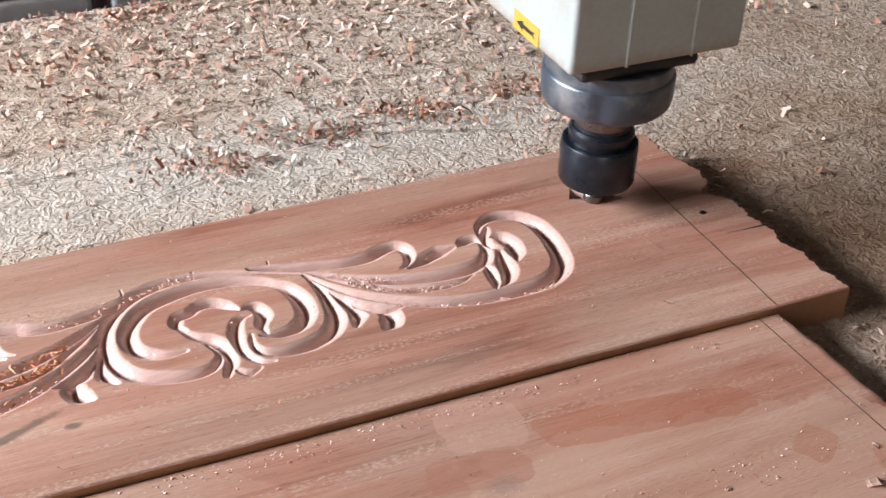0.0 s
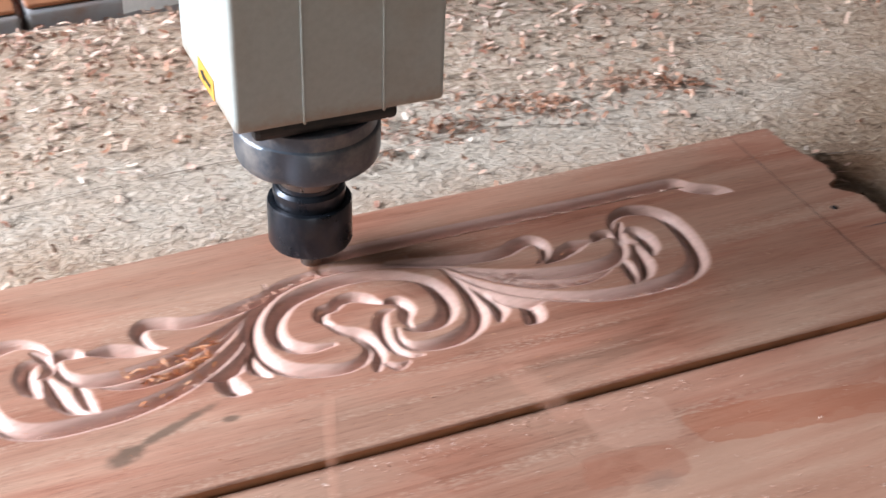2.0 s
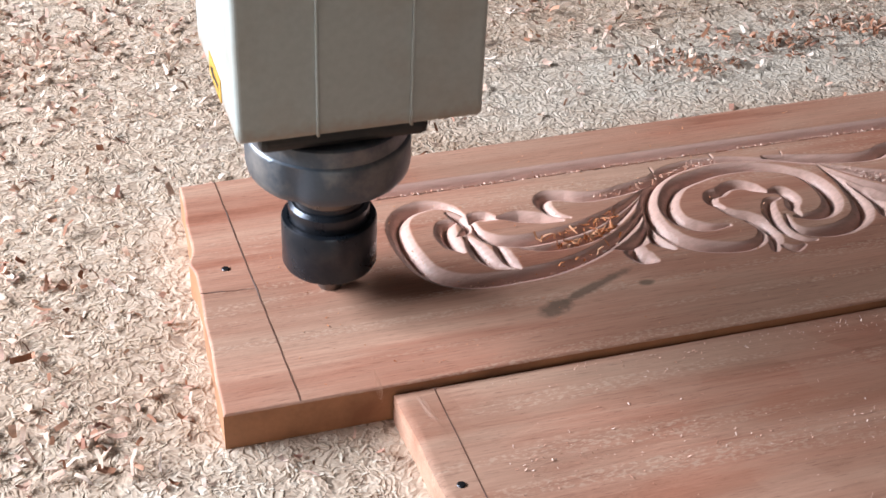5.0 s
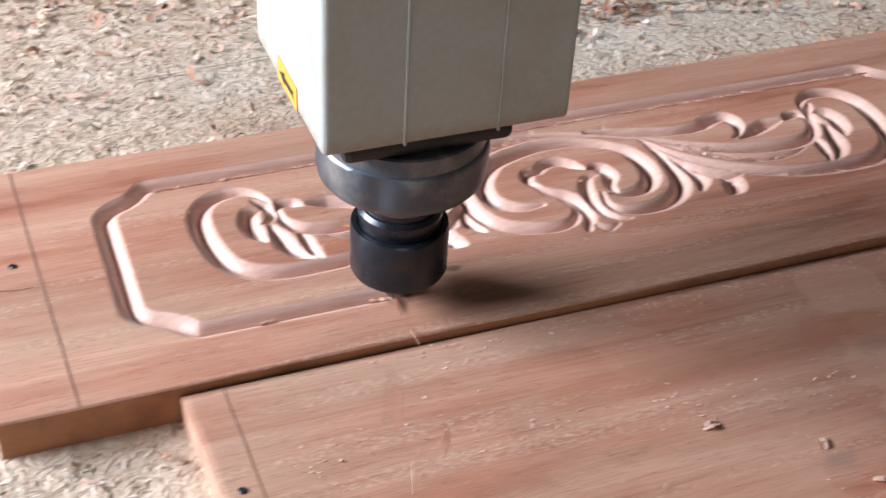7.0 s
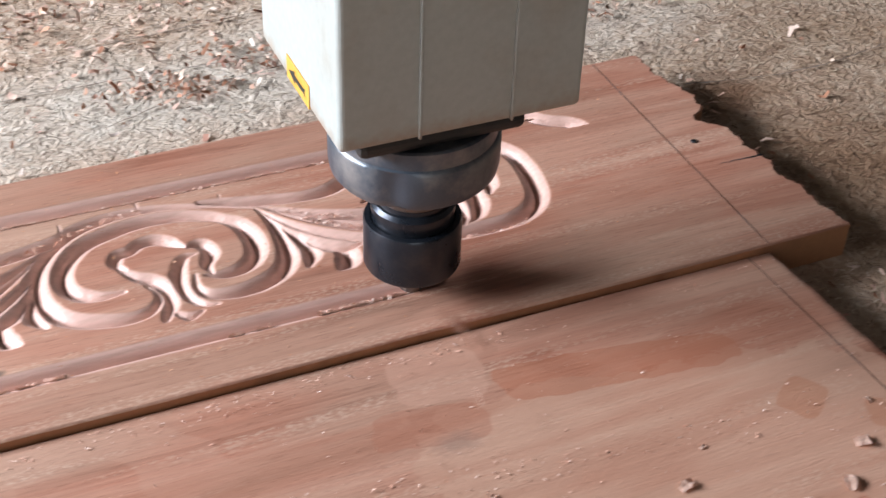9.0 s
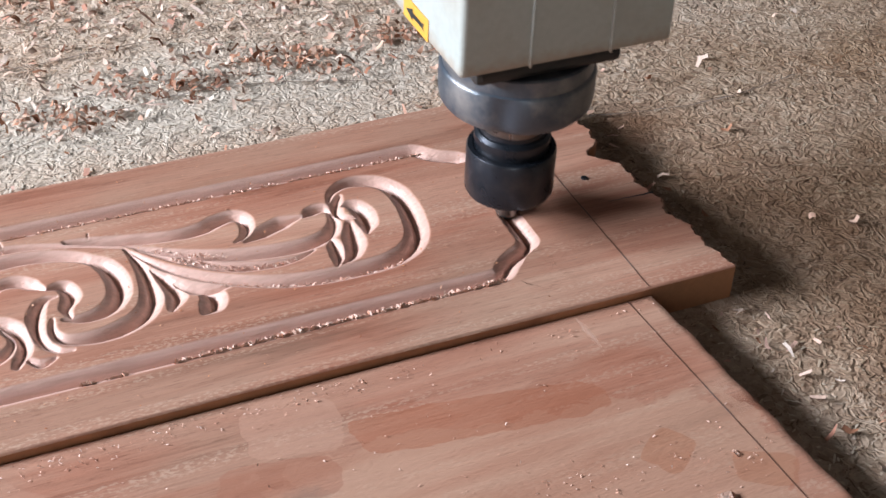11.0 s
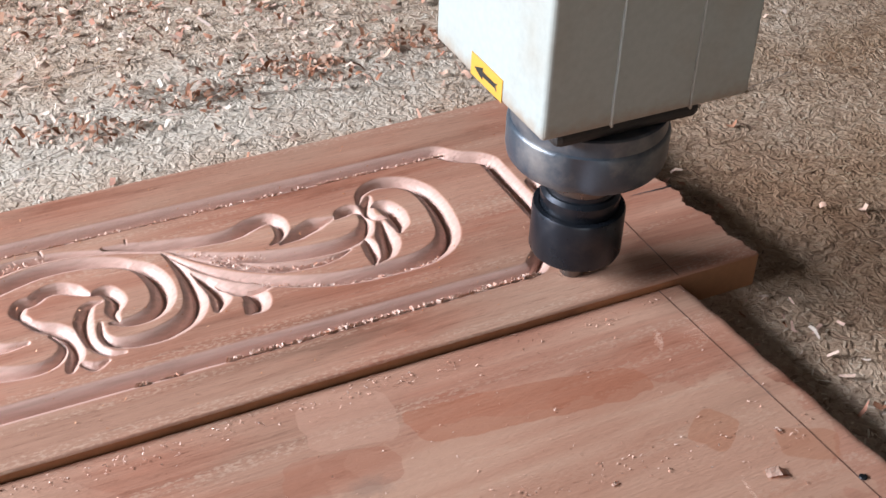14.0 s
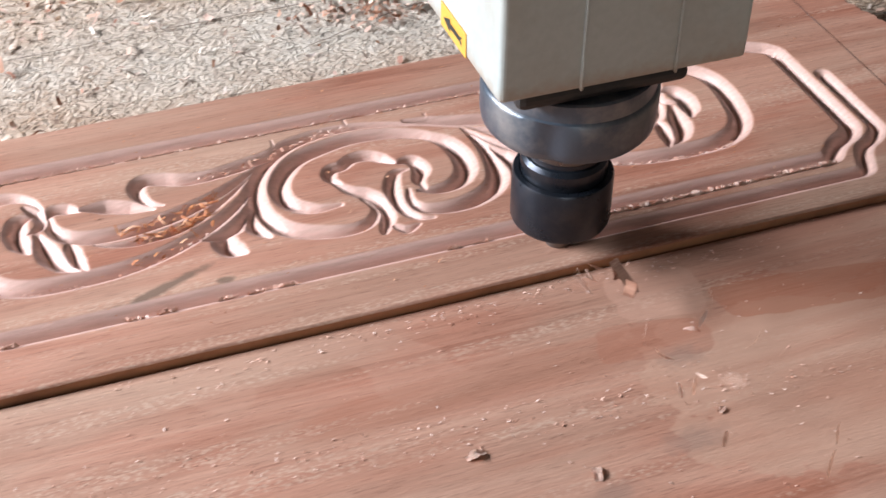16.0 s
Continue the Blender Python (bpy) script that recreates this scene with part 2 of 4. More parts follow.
RED_CHIP = flake_material("red_brown_chips", ((0.0, (0.2, 0.075, 0.035)), (0.4, (0.46, 0.22, 0.13)), (0.75, (0.66, 0.42, 0.31)), (1.0, (0.78, 0.58, 0.46))))
PALE_CHIP = flake_material("pale_chip", ((0.0, (0.74, 0.54, 0.44)), (1.0, (0.8, 0.6, 0.5))))


ENAMEL = plain_material("cream_enamel", (0.39, 0.42, 0.395), 0.45, 0.0, (0.3, 0.23, 0.16), 0.4, 22.0, 0.0002, ((0.0, 0.0, 0.095), (0.16, 0.16, 0.009), (0.3, 0.21, 0.14), 0.7, "MIX", 160.0))
GASKET = plain_material("sooty_plate", (0.018, 0.016, 0.015), 0.6, 0.0, (0.06, 0.045, 0.035), 0.5, 60.0)
NOSE_STEEL = plain_material("dusty_black_steel", (0.075, 0.092, 0.115), 0.36, 0.45, (0.3, 0.28, 0.26), 0.75, 42.0, 0.0002)
NUT_STEEL = plain_material("black_oxide_steel", (0.03, 0.036, 0.047), 0.3, 0.7, (0.12, 0.1, 0.09), 0.3, 70.0, 0.0001)
BRIGHT_STEEL = plain_material("worn_bright_steel", (0.2, 0.18, 0.165), 0.3, 0.9, (0.1, 0.08, 0.07), 0.5, 90.0)
YELLOW = plain_material("yellow_sticker", (0.64, 0.34, 0.05), 0.4, 0.0, (0.5, 0.36, 0.08), 0.2, 120.0)
BLACK_INK = plain_material("black_ink", (0.02, 0.02, 0.02), 0.5)
PENCIL = plain_material("pencil_line", (0.16, 0.075, 0.05), 0.6)
IRON = plain_material("dark_iron", (0.05, 0.05, 0.055), 0.4, 0.8)
OLD_CUT = plain_material("old_cut_brown", (0.2, 0.14, 0.1), 0.9)
GREY_BLOCK = plain_material("dusty_grey_paint", (0.34, 0.34, 0.35), 0.7, 0.0, (0.3, 0.16, 0.09), 0.55, 45.0, 0.0006)
RUST = plain_material("rusty_brown", (0.34, 0.13, 0.055), 0.8, 0.0, (0.16, 0.07, 0.04), 0.7, 60.0, 0.0006)
RED_OFFCUT = plain_material("dark_red_offcut", (0.16, 0.05, 0.028), 0.7, 0.0, (0.3, 0.13, 0.08), 0.6, 50.0)
WHITE_CARD = plain_material("white_card", (0.8, 0.8, 0.78), 0.6, 0.0, (0.6, 0.5, 0.42), 0.2, 20.0)
# kept dark so that the unseen walls and ceiling bounce little light
PLASTER = plain_material("old_plaster", (0.11, 0.1, 0.09), 0.85, 0.0, (0.1, 0.095, 0.09), 0.5, 1.5)
CONCRETE = plain_material("concrete", (0.2, 0.19, 0.18), 0.85, 0.0, (0.13, 0.12, 0.11), 0.5, 2.5)


# ---- mesh helpers ----
def part(name, bm, mat, parent=None, label="", smooth=False):
    me = bpy.data.meshes.new(name)
    bm.to_mesh(me)
    bm.free()
    me.materials.append(mat)
    if smooth:
        me.polygons.foreach_set("use_smooth", [True] * len(me.polygons))
    ob = new(name, me)
    if parent:
        ob.parent = parent
    return tagged(ob, label)


def block(lo, hi, bevel=0.0, segments=2):
    bm = bmesh.new()
    bmesh.ops.create_cube(bm, size=1)
    bmesh.ops.scale(bm, vec=[b - a for a, b in zip(lo, hi)], verts=bm.verts)
    bmesh.ops.translate(bm, vec=[(a + b) / 2 for a, b in zip(lo, hi)], verts=bm.verts)
    if bevel:
        bmesh.ops.bevel(bm, geom=bm.edges[:], offset=bevel, segments=segments, affect="EDGES", profile=0.5)
    return bm


def lathe(profile, sides=72):
    """A turned body round z from (radius, height) pairs, closed at both ends."""
    bm = bmesh.new()
    rings = []
    for r, z in profile:
        rings.append([bm.verts.new((r * math.cos(2 * math.pi * k / sides), r * math.sin(2 * math.pi * k / sides), z)) for k in range(sides)])
    for a, b in zip(rings, rings[1:]):
        for k in range(sides):
            bm.faces.new((a[k], a[(k + 1) % sides], b[(k + 1) % sides], b[k]))
    bm.faces.new(rings[0][::-1])
    bm.faces.new(rings[-1])
    bmesh.ops.recalc_face_normals(bm, faces=bm.faces[:])
    return bm


def smooth_by_angle(ob, degrees=35):
    me = ob.data
    me.polygons.foreach_set("use_smooth", [True] * len(me.polygons))
    bm = bmesh.new()
    bm.from_mesh(me)
    for e in bm.edges:
        if len(e.link_faces) == 2 and e.calc_face_angle() > radians(degrees):
            e.smooth = False
    bm.to_mesh(me)
    bm.free()
    return ob


def mesh_arrays(name, verts, faces, mat):
    """A mesh from number arrays, faces all of one size."""
    me = bpy.data.meshes.new(name)
    n = faces.shape[1]
    me.vertices.add(len(verts))
    me.vertices.foreach_set("co", verts.astype(np.float32).ravel())
    me.loops.add(faces.size)
    me.loops.foreach_set("vertex_index", faces.astype(np.int32).ravel())
    me.polygons.add(len(faces))
    me.polygons.foreach_set("loop_start", np.arange(len(faces), dtype=np.int32) * n)
    me.update(calc_edges=True)
    me.materials.append(mat)
    return me


def wood_attributes(me, places, cut):
    a = me.attributes.new("wood", "FLOAT_VECTOR", "POINT")
    a.data.foreach_set("vector", np.asarray(places, np.float32).ravel())
    c = me.attributes.new("cut", "FLOAT", "POINT")
    c.data.foreach_set("value", np.asarray(cut, np.float32).ravel())


# ---- unseen room, added to close in the light ----
def room():
    z0, z1 = -0.85, 2.35
    tagged(part("floor", block((-1.9, -3.2, z0 - 0.1), (3.4, 3.0, z0)), CONCRETE), "bare grey concrete workshop floor", "floor", kind="structure")
    tagged(part("ceiling", block((-1.9, -3.2, z1), (3.4, 3.0, z1 + 0.1)), PLASTER), "unseen plain dark workshop ceiling, added over the scene", "ceiling", kind="structure")
    tagged(part("wall_north", block((-1.9, 3.0, z0), (3.4, 3.15, z1)), PLASTER), "unseen dark plaster workshop wall, added round the scene", "wall", kind="structure")
    tagged(part("wall_east", block((3.4, -3.2, z0), (3.55, 3.15, z1)), PLASTER), "unseen dark plaster workshop wall, added round the scene", "wall", kind="structure")
    tagged(part("wall_south", block((-1.9, -3.35, z0), (3.55, -3.2, z1)), PLASTER), "unseen dark plaster workshop wall, added round the scene", "wall", kind="structure")
    bm = block((-2.05, -3.35, z0), (-1.9, -0.25, z1))
    for lo, hi in (((-2.05, 1.45, z0), (-1.9, 3.15, z1)), ((-2.05, -0.25, z0), (-1.9, 1.45, 0.62)), ((-2.05, -0.25, 1.25), (-1.9, 1.45, z1))):
        extra = block(lo, hi)
        me = bpy.data.meshes.new("wall_piece")
        extra.to_mesh(me)
        extra.free()
        bm.from_mesh(me)
        bpy.data.meshes.remove(me)
    tagged(part("wall_west", bm, PLASTER), "unseen dark plaster wall, added, with a large open window", "wall", kind="structure")


room()

# ---- machine bed ----
BED_BACK = 0.482
BED_TOP = 0.0028
PLAIN_TOP = 0.0172
tagged(part("machine_bed", block((-0.9, -0.9, -0.03), (1.5, BED_BACK, BED_TOP), 0.002), CHIPBOARD), "worn chipboard machine bed covered with flakes", "machine bed", kind="structure")


def scatter(name, mat, n, area, length, width, tilt, lift, seed, keep=None, curl=0.3):
    """Many thin bent flakes, each of two quads, lying on the bed at random."""
    r = np.random.default_rng(seed)
    x0, y0, x1, y1 = area
    x, y = r.uniform(x0, x1, n), r.uniform(y0, y1, n)
    if keep is not None:
        ok = keep(x, y, r.uniform(0, 1, n))
        x, y = x[ok], y[ok]
        n = len(x)
    ln = length[0] + (length[1] - length[0]) * r.beta(1.4, 3.0, n)
    wd = width[0] + (width[1] - width[0]) * r.beta(1.5, 2.5, n)
    yaw = r.uniform(0, 2 * np.pi, n)
    pit = r.normal(0, tilt, n)
    rol = r.normal(0, tilt, n)
    cur = r.uniform(-curl, curl, n) * ln
    taper = r.uniform(0.3, 1.0, n)
    loc = np.zeros((n, 6, 3))
    for k, (u, w) in enumerate(((-0.5, 1.0), (0.0, 1.0), (0.5, taper))):
        for j, side in enumerate((-0.5, 0.5)):
            loc[:, 2 * k + j, 0] = u * ln
            loc[:, 2 * k + j, 1] = side * wd * w
            loc[:, 2 * k + j, 2] = cur if k == 1 else 0
    loc[:, 2:4, 1] += (r.uniform(-0.06, 0.06, n) * ln)[:, None]
    cp, sp_, cr, sr = np.cos(pit), np.sin(pit), np.cos(rol), np.sin(rol)
    a = loc.copy()
    a[:, :, 1] = loc[:, :, 1] * cr[:, None] - loc[:, :, 2] * sr[:, None]
    a[:, :, 2] = loc[:, :, 1] * sr[:, None] + loc[:, :, 2] * cr[:, None]
    b = a.copy()
    b[:, :, 0] = a[:, :, 0] * cp[:, None] - a[:, :, 2] * sp_[:, None]
    b[:, :, 2] = a[:, :, 0] * sp_[:, None] + a[:, :, 2] * cp[:, None]
    cy, sy = np.cos(yaw), np.sin(yaw)
    out = b.copy()
    out[:, :, 0] = b[:, :, 0] * cy[:, None] - b[:, :, 1] * sy[:, None] + x[:, None]
    out[:, :, 1] = b[:, :, 0] * sy[:, None] + b[:, :, 1] * cy[:, None] + y[:, None]
    out[:, :, 2] += (BED_TOP + lift[0] + r.uniform(0, lift[1], n) - b[:, :, 2].min(axis=1))[:, None]
    base = np.arange(n)[:, None] * 6
    faces = np.concatenate([base + np.array([[0, 1, 3, 2]]), base + np.array([[2, 3, 5, 4]])])
    return new(name, mesh_arrays(name, out.reshape(-1, 3), faces, mat))


def off_boards(x, y):
    return ~((x > -0.006) & (x < 0.58) & (y > -0.008) & (y < 0.172)) & ~((x > 0.064) & (x < 0.55) & (y > -0.3) & (y < 0.0))


tagged(scatter("wood_flakes", TAN_FLAKE, 88000, (-0.3, -0.22, 1.05, 0.481), (0.0014, 0.0066), (0.0003, 0.0013), 0.045, (0.0001, 0.0004), 3, lambda x, y, u: off_boards(x, y), 0.04),
       "small tan wood flakes spread over the machine bed", "wood flakes", kind="stuff")


def drifts(x, y, u):
    """Shavings lie in drifts: thick at the back and along a raked band, thin near the boards."""
    wave = 0.5 + 0.5 * np.sin(9 * x + 1.3) * np.cos(21 * y + 5 * x)
    back = np.clip((y - 0.27) / 0.15, 0, 1)
    band = np.exp(-((y - 0.255 - 0.02 * np.sin(6 * x)) / 0.02) ** 2) * np.exp(-((x - 0.42) / 0.16) ** 2)
    left = np.clip((0.02 - x) / 0.15, 0, 0.5)
    dens = 0.05 + 0.6 * back * (0.25 + 0.75 * wave) + 0.3 * band + 0.5 * left * wave + 0.9 * np.clip((y - 0.44) / 0.03, 0, 1)
    return off_boards(x, y) & (u < dens * np.where(x > 0.6, 0.14, 1.0))


tagged(scatter("wood_shavings", PINK_FLAKE, 34000, (-0.3, -0.22, 1.0, 0.48), (0.003, 0.012), (0.0008, 0.0036), 0.36, (0.0004, 0.0014), 5, drifts, 0.3),
       "pinkish curled shavings in drifts on the bed", "wood shavings", kind="stuff")


def raked(x, y, u):
    """Coarse chips raked into a ragged row behind the carved board."""
    row = np.exp(-((y - 0.26 - 0.012 * np.sin(14 * x + 1)) / 0.016) ** 2) * np.clip((x - 0.26) / 0.08, 0, 1) * np.clip((0.6 - x) / 0.05, 0, 1)
    return off_boards(x, y) & (u < row * (0.1 + 0.9 * np.sin(37 * x + 60 * y) ** 2))


def strewn(x, y, u):
    """Single coarse chips: many behind the raked row and at the open end, few beside the work."""
    wave = 0.35 + 0.65 * np.sin(23 * x + 3) ** 2 * np.cos(31 * y + 11 * x) ** 2
    return off_boards(x, y) & (u < np.where((y > 0.3) | (x < -0.02), wave, 0.05))


tagged(scatter("raked_chips", RED_CHIP, 5200, (0.26, 0.205, 0.62, 0.315), (0.002, 0.0095), (0.0008, 0.0034), 0.5, (0.0004, 0.0022), 15, raked, 0.35),
       "coarse red-brown wood chips raked into a row on the bed", "wood chips", kind="stuff")
tagged(scatter("strewn_chips", RED_CHIP, 5200, (-0.28, -0.1, 1.0, 0.478), (0.003, 0.011), (0.001, 0.0042), 0.5, (0.0006, 0.0012), 16, strewn, 0.35),
       "single coarse pinkish wood chips strewn over the bed", "wood chips", kind="stuff")


def scored_lines():
    """Shallow old cuts of earlier jobs in the bed, as dark grooves' floors laid in it."""
    r = random.Random(4)
    for n, (y0, bow, x0, x1) in enumerate(((0.306, 0.012, 0.28, 0.62), (0.258, 0.01, 0.1, 0.45), (0.222, 0.03, 0.28, 0.5), (0.156, -0.01, 0.585, 0.72))):
        bm = bmesh.new()
        last = None
        for k in range(41):
            u = k / 40
            x = x0 + (x1 - x0) * u
            y = y0 + bow * math.sin(3 * u) + 0.0006 * r.uniform(-1, 1)
            w = 0.0002 + 0.0004 * r.random()
            pair = (bm.verts.new((x, y - w, BED_TOP + 0.0014)), bm.verts.new((x, y + w, BED_TOP + 0.0014)))
            if last:
                bm.faces.new((last[0], pair[0], pair[1], last[1]))
            last = pair
        tagged(part("scored_line", bm, OLD_CUT), "thin dark old tool cut scored in the bed", "tool mark", "old cuts in the bed")


scored_lines()


# ---- behind the bed ----
def behind_bed():
    tray = block((-0.9, BED_BACK + 0.008, -0.05), (1.5, BED_BACK + 0.36, -0.03), 0.002)
    tagged(part("side_tray", tray, RED_OFFCUT), "dark red wooden tray behind the bed", "tray")
    r = random.Random(8)
    for row, (y, wide, top) in enumerate(((BED_BACK + 0.01, 0.034, 0.011), (BED_BACK + 0.046, 0.04, 0.029))):
        x = -0.3 + 0.06 * row
        while x < 0.5:
            ln, dz = r.uniform(0.07, 0.17), r.uniform(-0.003, 0.003)
            root = tagged(new("ledge_block"), "dusty grey block with a rusty brown top, behind the bed", "block", "grey blocks behind the bed")
            body = block((0, 0, -0.03), (ln, wide, top + dz), 0.003, 3)
            for v in body.verts:
                v.co += 0.0016 * Vector((noise.noise(v.co * 40), noise.noise(v.co * 40 + Vector((7, 0, 0))), noise.noise(v.co * 40 + Vector((0, 9, 0)))))
            part("body", body, GREY_BLOCK, root)
            part("cap", block((0.001, 0.003, top + dz + 0.0005), (ln - 0.002, wide - 0.001, top + dz + 0.004), 0.0014), RUST, root, "rusty brown cap")
            root.matrix_world = pose(x, y, 0, 0, 0, r.uniform(-1.5, 1.5))
            x += ln + r.choice((0.002, 0.004, 0.014))
    for k in range(9):
        ln, wd, th = r.uniform(0.06, 0.17), r.uniform(0.02, 0.05), r.uniform(0.03, 0.06)
        ob = part("wood_offcut", block((-ln / 2, -wd / 2, 0), (ln / 2, wd / 2, th), 0.0015), RED_OFFCUT)
        ob.matrix_world = pose(-0.16 + 0.06 * k + r.uniform(-0.01, 0.01), BED_BACK + 0.13 + 0.05 * (k % 2), -0.03, 0, 0, r.uniform(-25, 25))
        tagged(ob, "rough dark red offcut lying in the tray", "offcut", "offcuts behind the bed")


behind_bed()


def gantry_panel():
    """The white sheet that hangs behind the gantry and goes along with the tool."""
    bm = bmesh.new()
    low, top = [], []
    for k in range(13):
        x = -0.018 + 0.011 * k
        sag = 0.0015 * math.sin(2.2 * k) + 0.004 * (k / 12)
        low.append(bm.verts.new((x, 0.0, 0.002 + sag)))
        top.append(bm.verts.new((x, 0.004, 0.14)))
    for k in range(12):
        bm.faces.new((low[k], low[k + 1], top[k + 1], top[k]))
    bmesh.ops.solidify(bm, geom=bm.faces[:], thickness=0.0025)
    return tagged(part("gantry_skirt", bm, WHITE_CARD), "plain white sheet hanging from the gantry behind the bed", "skirt")


GANTRY_SKIRT = gantry_panel()


# ---- carved board ----
BOARD_TOP = 0.021
NX, NY = 1480, 430


def curve_points(points, step=0.5, smooth=True):
    """Points along a Catmull-Rom curve through the given ones (millimetres), and their share of the length."""
    p = np.array(points, float)
    if smooth and len(p) > 2:
        q = np.vstack([2 * p[0] - p[1], p, 2 * p[-1] - p[-2]])
        out = []
        for a, b, c, d in zip(q, q[1:], q[2:], q[3:]):
            m = max(2, int(np.linalg.norm(c - b) / step))
            u = np.linspace(0, 1, m, endpoint=False)[:, None]
            out.append(0.5 * (2 * b + (c - a) * u + (2 * a - 5 * b + 4 * c - d) * u ** 2 + (3 * b - a - 3 * c + d) * u ** 3))
        p = np.vstack(out + [p[-1:]])
    else:
        out = []
        for b, c in zip(p, p[1:]):
            m = max(2, int(np.linalg.norm(c - b) / step))
            out.append(b + (c - b) * np.linspace(0, 1, m, endpoint=False)[:, None])
        p = np.vstack(out + [p[-1:]])
    s = np.concatenate([[0], np.cumsum(np.linalg.norm(np.diff(p, axis=0), axis=1))])
    return p, s / s[-1]


def eased(line, reach=5):
    """The same line with its corners rounded."""
    for k in range(2):
        pad = np.vstack([np.repeat(line[:1], reach, 0), line, np.repeat(line[-1:], reach, 0)])
        line = np.stack([np.convolve(pad[:, c], np.ones(2 * reach + 1) / (2 * reach + 1), "valid") for c in (0, 1)], 1)
    return line


# channels of the scroll, each a bottom line in millimetres and half-widths along it; those of one half are mirrored on the other
MIRROR = 278.0
SPIRAL = (((421.8, 106.8), (425.8, 113.7), (432.8, 118), (441, 118), (449.1, 114), (454.4, 105.5), (455.6, 93), (454.3, 81), (451.6, 70.2), (445.8, 61.9), (436.6, 56.7), (425, 54.6), (405, 54.6), (390.7, 56.4), (377.4, 60.2), (365, 65.6), (353.4, 72.8), (342.3, 81.6), (334.2, 90.8), (325.3, 104.5)),
          (1.6, 5.2, 6.0, 6.2, 6.2, 6.0, 5.6, 5.0, 4.4, 3.4, 1.2))
UPPER_STEM = (((302, 118.5), (310.7, 116), (324, 111.5), (340.3, 107.8), (351.8, 106.5), (361.4, 107.5), (369, 110.6), (376.6, 112), (380.8, 108), (380.4, 100.7), (377, 95), (372.3, 92.1)), (2.2, 4.0, 4.8, 5.0, 4.6, 5.2, 5.4, 5.0, 3.8, 1.2))
LEAVES = (
    (((419.3, 100.4), (419, 91.2), (413.7, 83.6), (403.3, 79.8), (392.3, 79.4), (380.6, 80.8), (366.8, 84), (351.2, 90.5), (336.9, 99), (326, 107)), (1.8, 4.8, 5.6, 5.6, 5.4, 4.6, 3.2, 1.0)),
    (((403.6, 74.4), (396.4, 71.8), (386.9, 71), (374, 72.8), (363.6, 76.6), (354.4, 82.3), (343, 90.9), (330, 102)), (1.2, 3.4, 4.2, 4.0, 3.0, 1.0)),
    (((376.6, 90.9), (385, 94.6), (396, 99), (405.9, 100.6)), (1.6, 5.2, 5.6, 1.8)),
    (((406.9, 99.8), (412.4, 103), (417.4, 103.2), (421.1, 98.5)), (1.6, 4.4, 4.2, 1.6)),
    (((428.5, 109.8), (423.6, 103.3), (422.4, 96.6), (425.5, 92.4), (431.9, 91)), (1.6, 4.6, 4.0, 2.6, 1.0)),
)
CURLS = (
    (((426, 103), (432, 100.5), (434, 93.5), (433.2, 85.6), (430.5, 78.5)), (2.0, 5.2, 6.2, 5.6, 2.0)),
    (((425.4, 88), (423.6, 79), (421.8, 71.4), (417.7, 65.2), (412.5, 60.8)), (2.6, 5.4, 6.0, 5.2, 1.6)),
    (((413.5, 80), (413.2, 74), (412.5, 66.5), (409.5, 60.2)), (2.4, 4.4, 4.6, 1.6)),
    (((332.3, 86.6), (336.4, 78), (338.7, 70.3), (338, 63.5), (334.4, 56.6)), (1.8, 5.2, 6.2, 5.4, 2.2)),
    (((337, 80.5), (341.5, 72.5), (347.2, 67), (354.2, 64), (362.5, 64)), (1.4, 4.2, 5.4, 4.8, 1.6)),
    (((350.5, 65), (352.8, 58.9), (351.3, 53.9), (346.6, 49.9)), (3.0, 6.2, 6.4, 2.4)),
)
HALF = (SPIRAL, UPPER_STEM) + LEAVES + CURLS
# the ring in the middle and the flower in it
RING_LEFT = (
    (((325.3, 105.5), (307.4, 114), (289.3, 119.8), (276, 122), (261.9, 121.7), (247.3, 118.1), (236, 110.6), (227.4, 100), (222.8, 88.3), (221.9, 75.6), (225.8, 63.8), (233.7, 56), (246.1, 51), (255.9, 49.6), (263.6, 51.6), (268.6, 56.6), (269, 62.1), (265.9, 67.8)), (1.0, 2.0, 3.0, 4.2, 5.2, 5.6, 6.0, 6.0, 5.4, 4.0, 1.6)),
    (((313.6, 97.6), (305, 106), (289.9, 112), (273.4, 113.1), (258.8, 110.1), (246.7, 105.4), (238.5, 97.4), (233.9, 88.3), (234, 78.5), (238.5, 71.9), (245.9, 68), (256, 67.4)), (3.6, 4.6, 5.2, 5.4, 5.6, 5.8, 5.6, 5.0, 1.8)),
)
RING_RIGHT = (
    (((325.3, 104.5), (328.9, 92), (329.7, 78.8), (328.1, 66.5), (322.5, 57.6), (312.6, 52.4), (302.4, 50.6), (293.4, 51.6), (287.7, 54.5), (285.4, 60.3), (286.8, 67.9)), (1.2, 3.6, 4.8, 5.8, 6.0, 5.8, 4.8, 3.6, 1.4)),
    (((308, 104), (314, 97.5), (317, 89), (317.2, 79), (314.2, 71), (307.8, 65.6), (299, 64), (291, 66)), (3.6, 5.4, 6.0, 6.0, 5.4, 4.2, 1.6)),
)
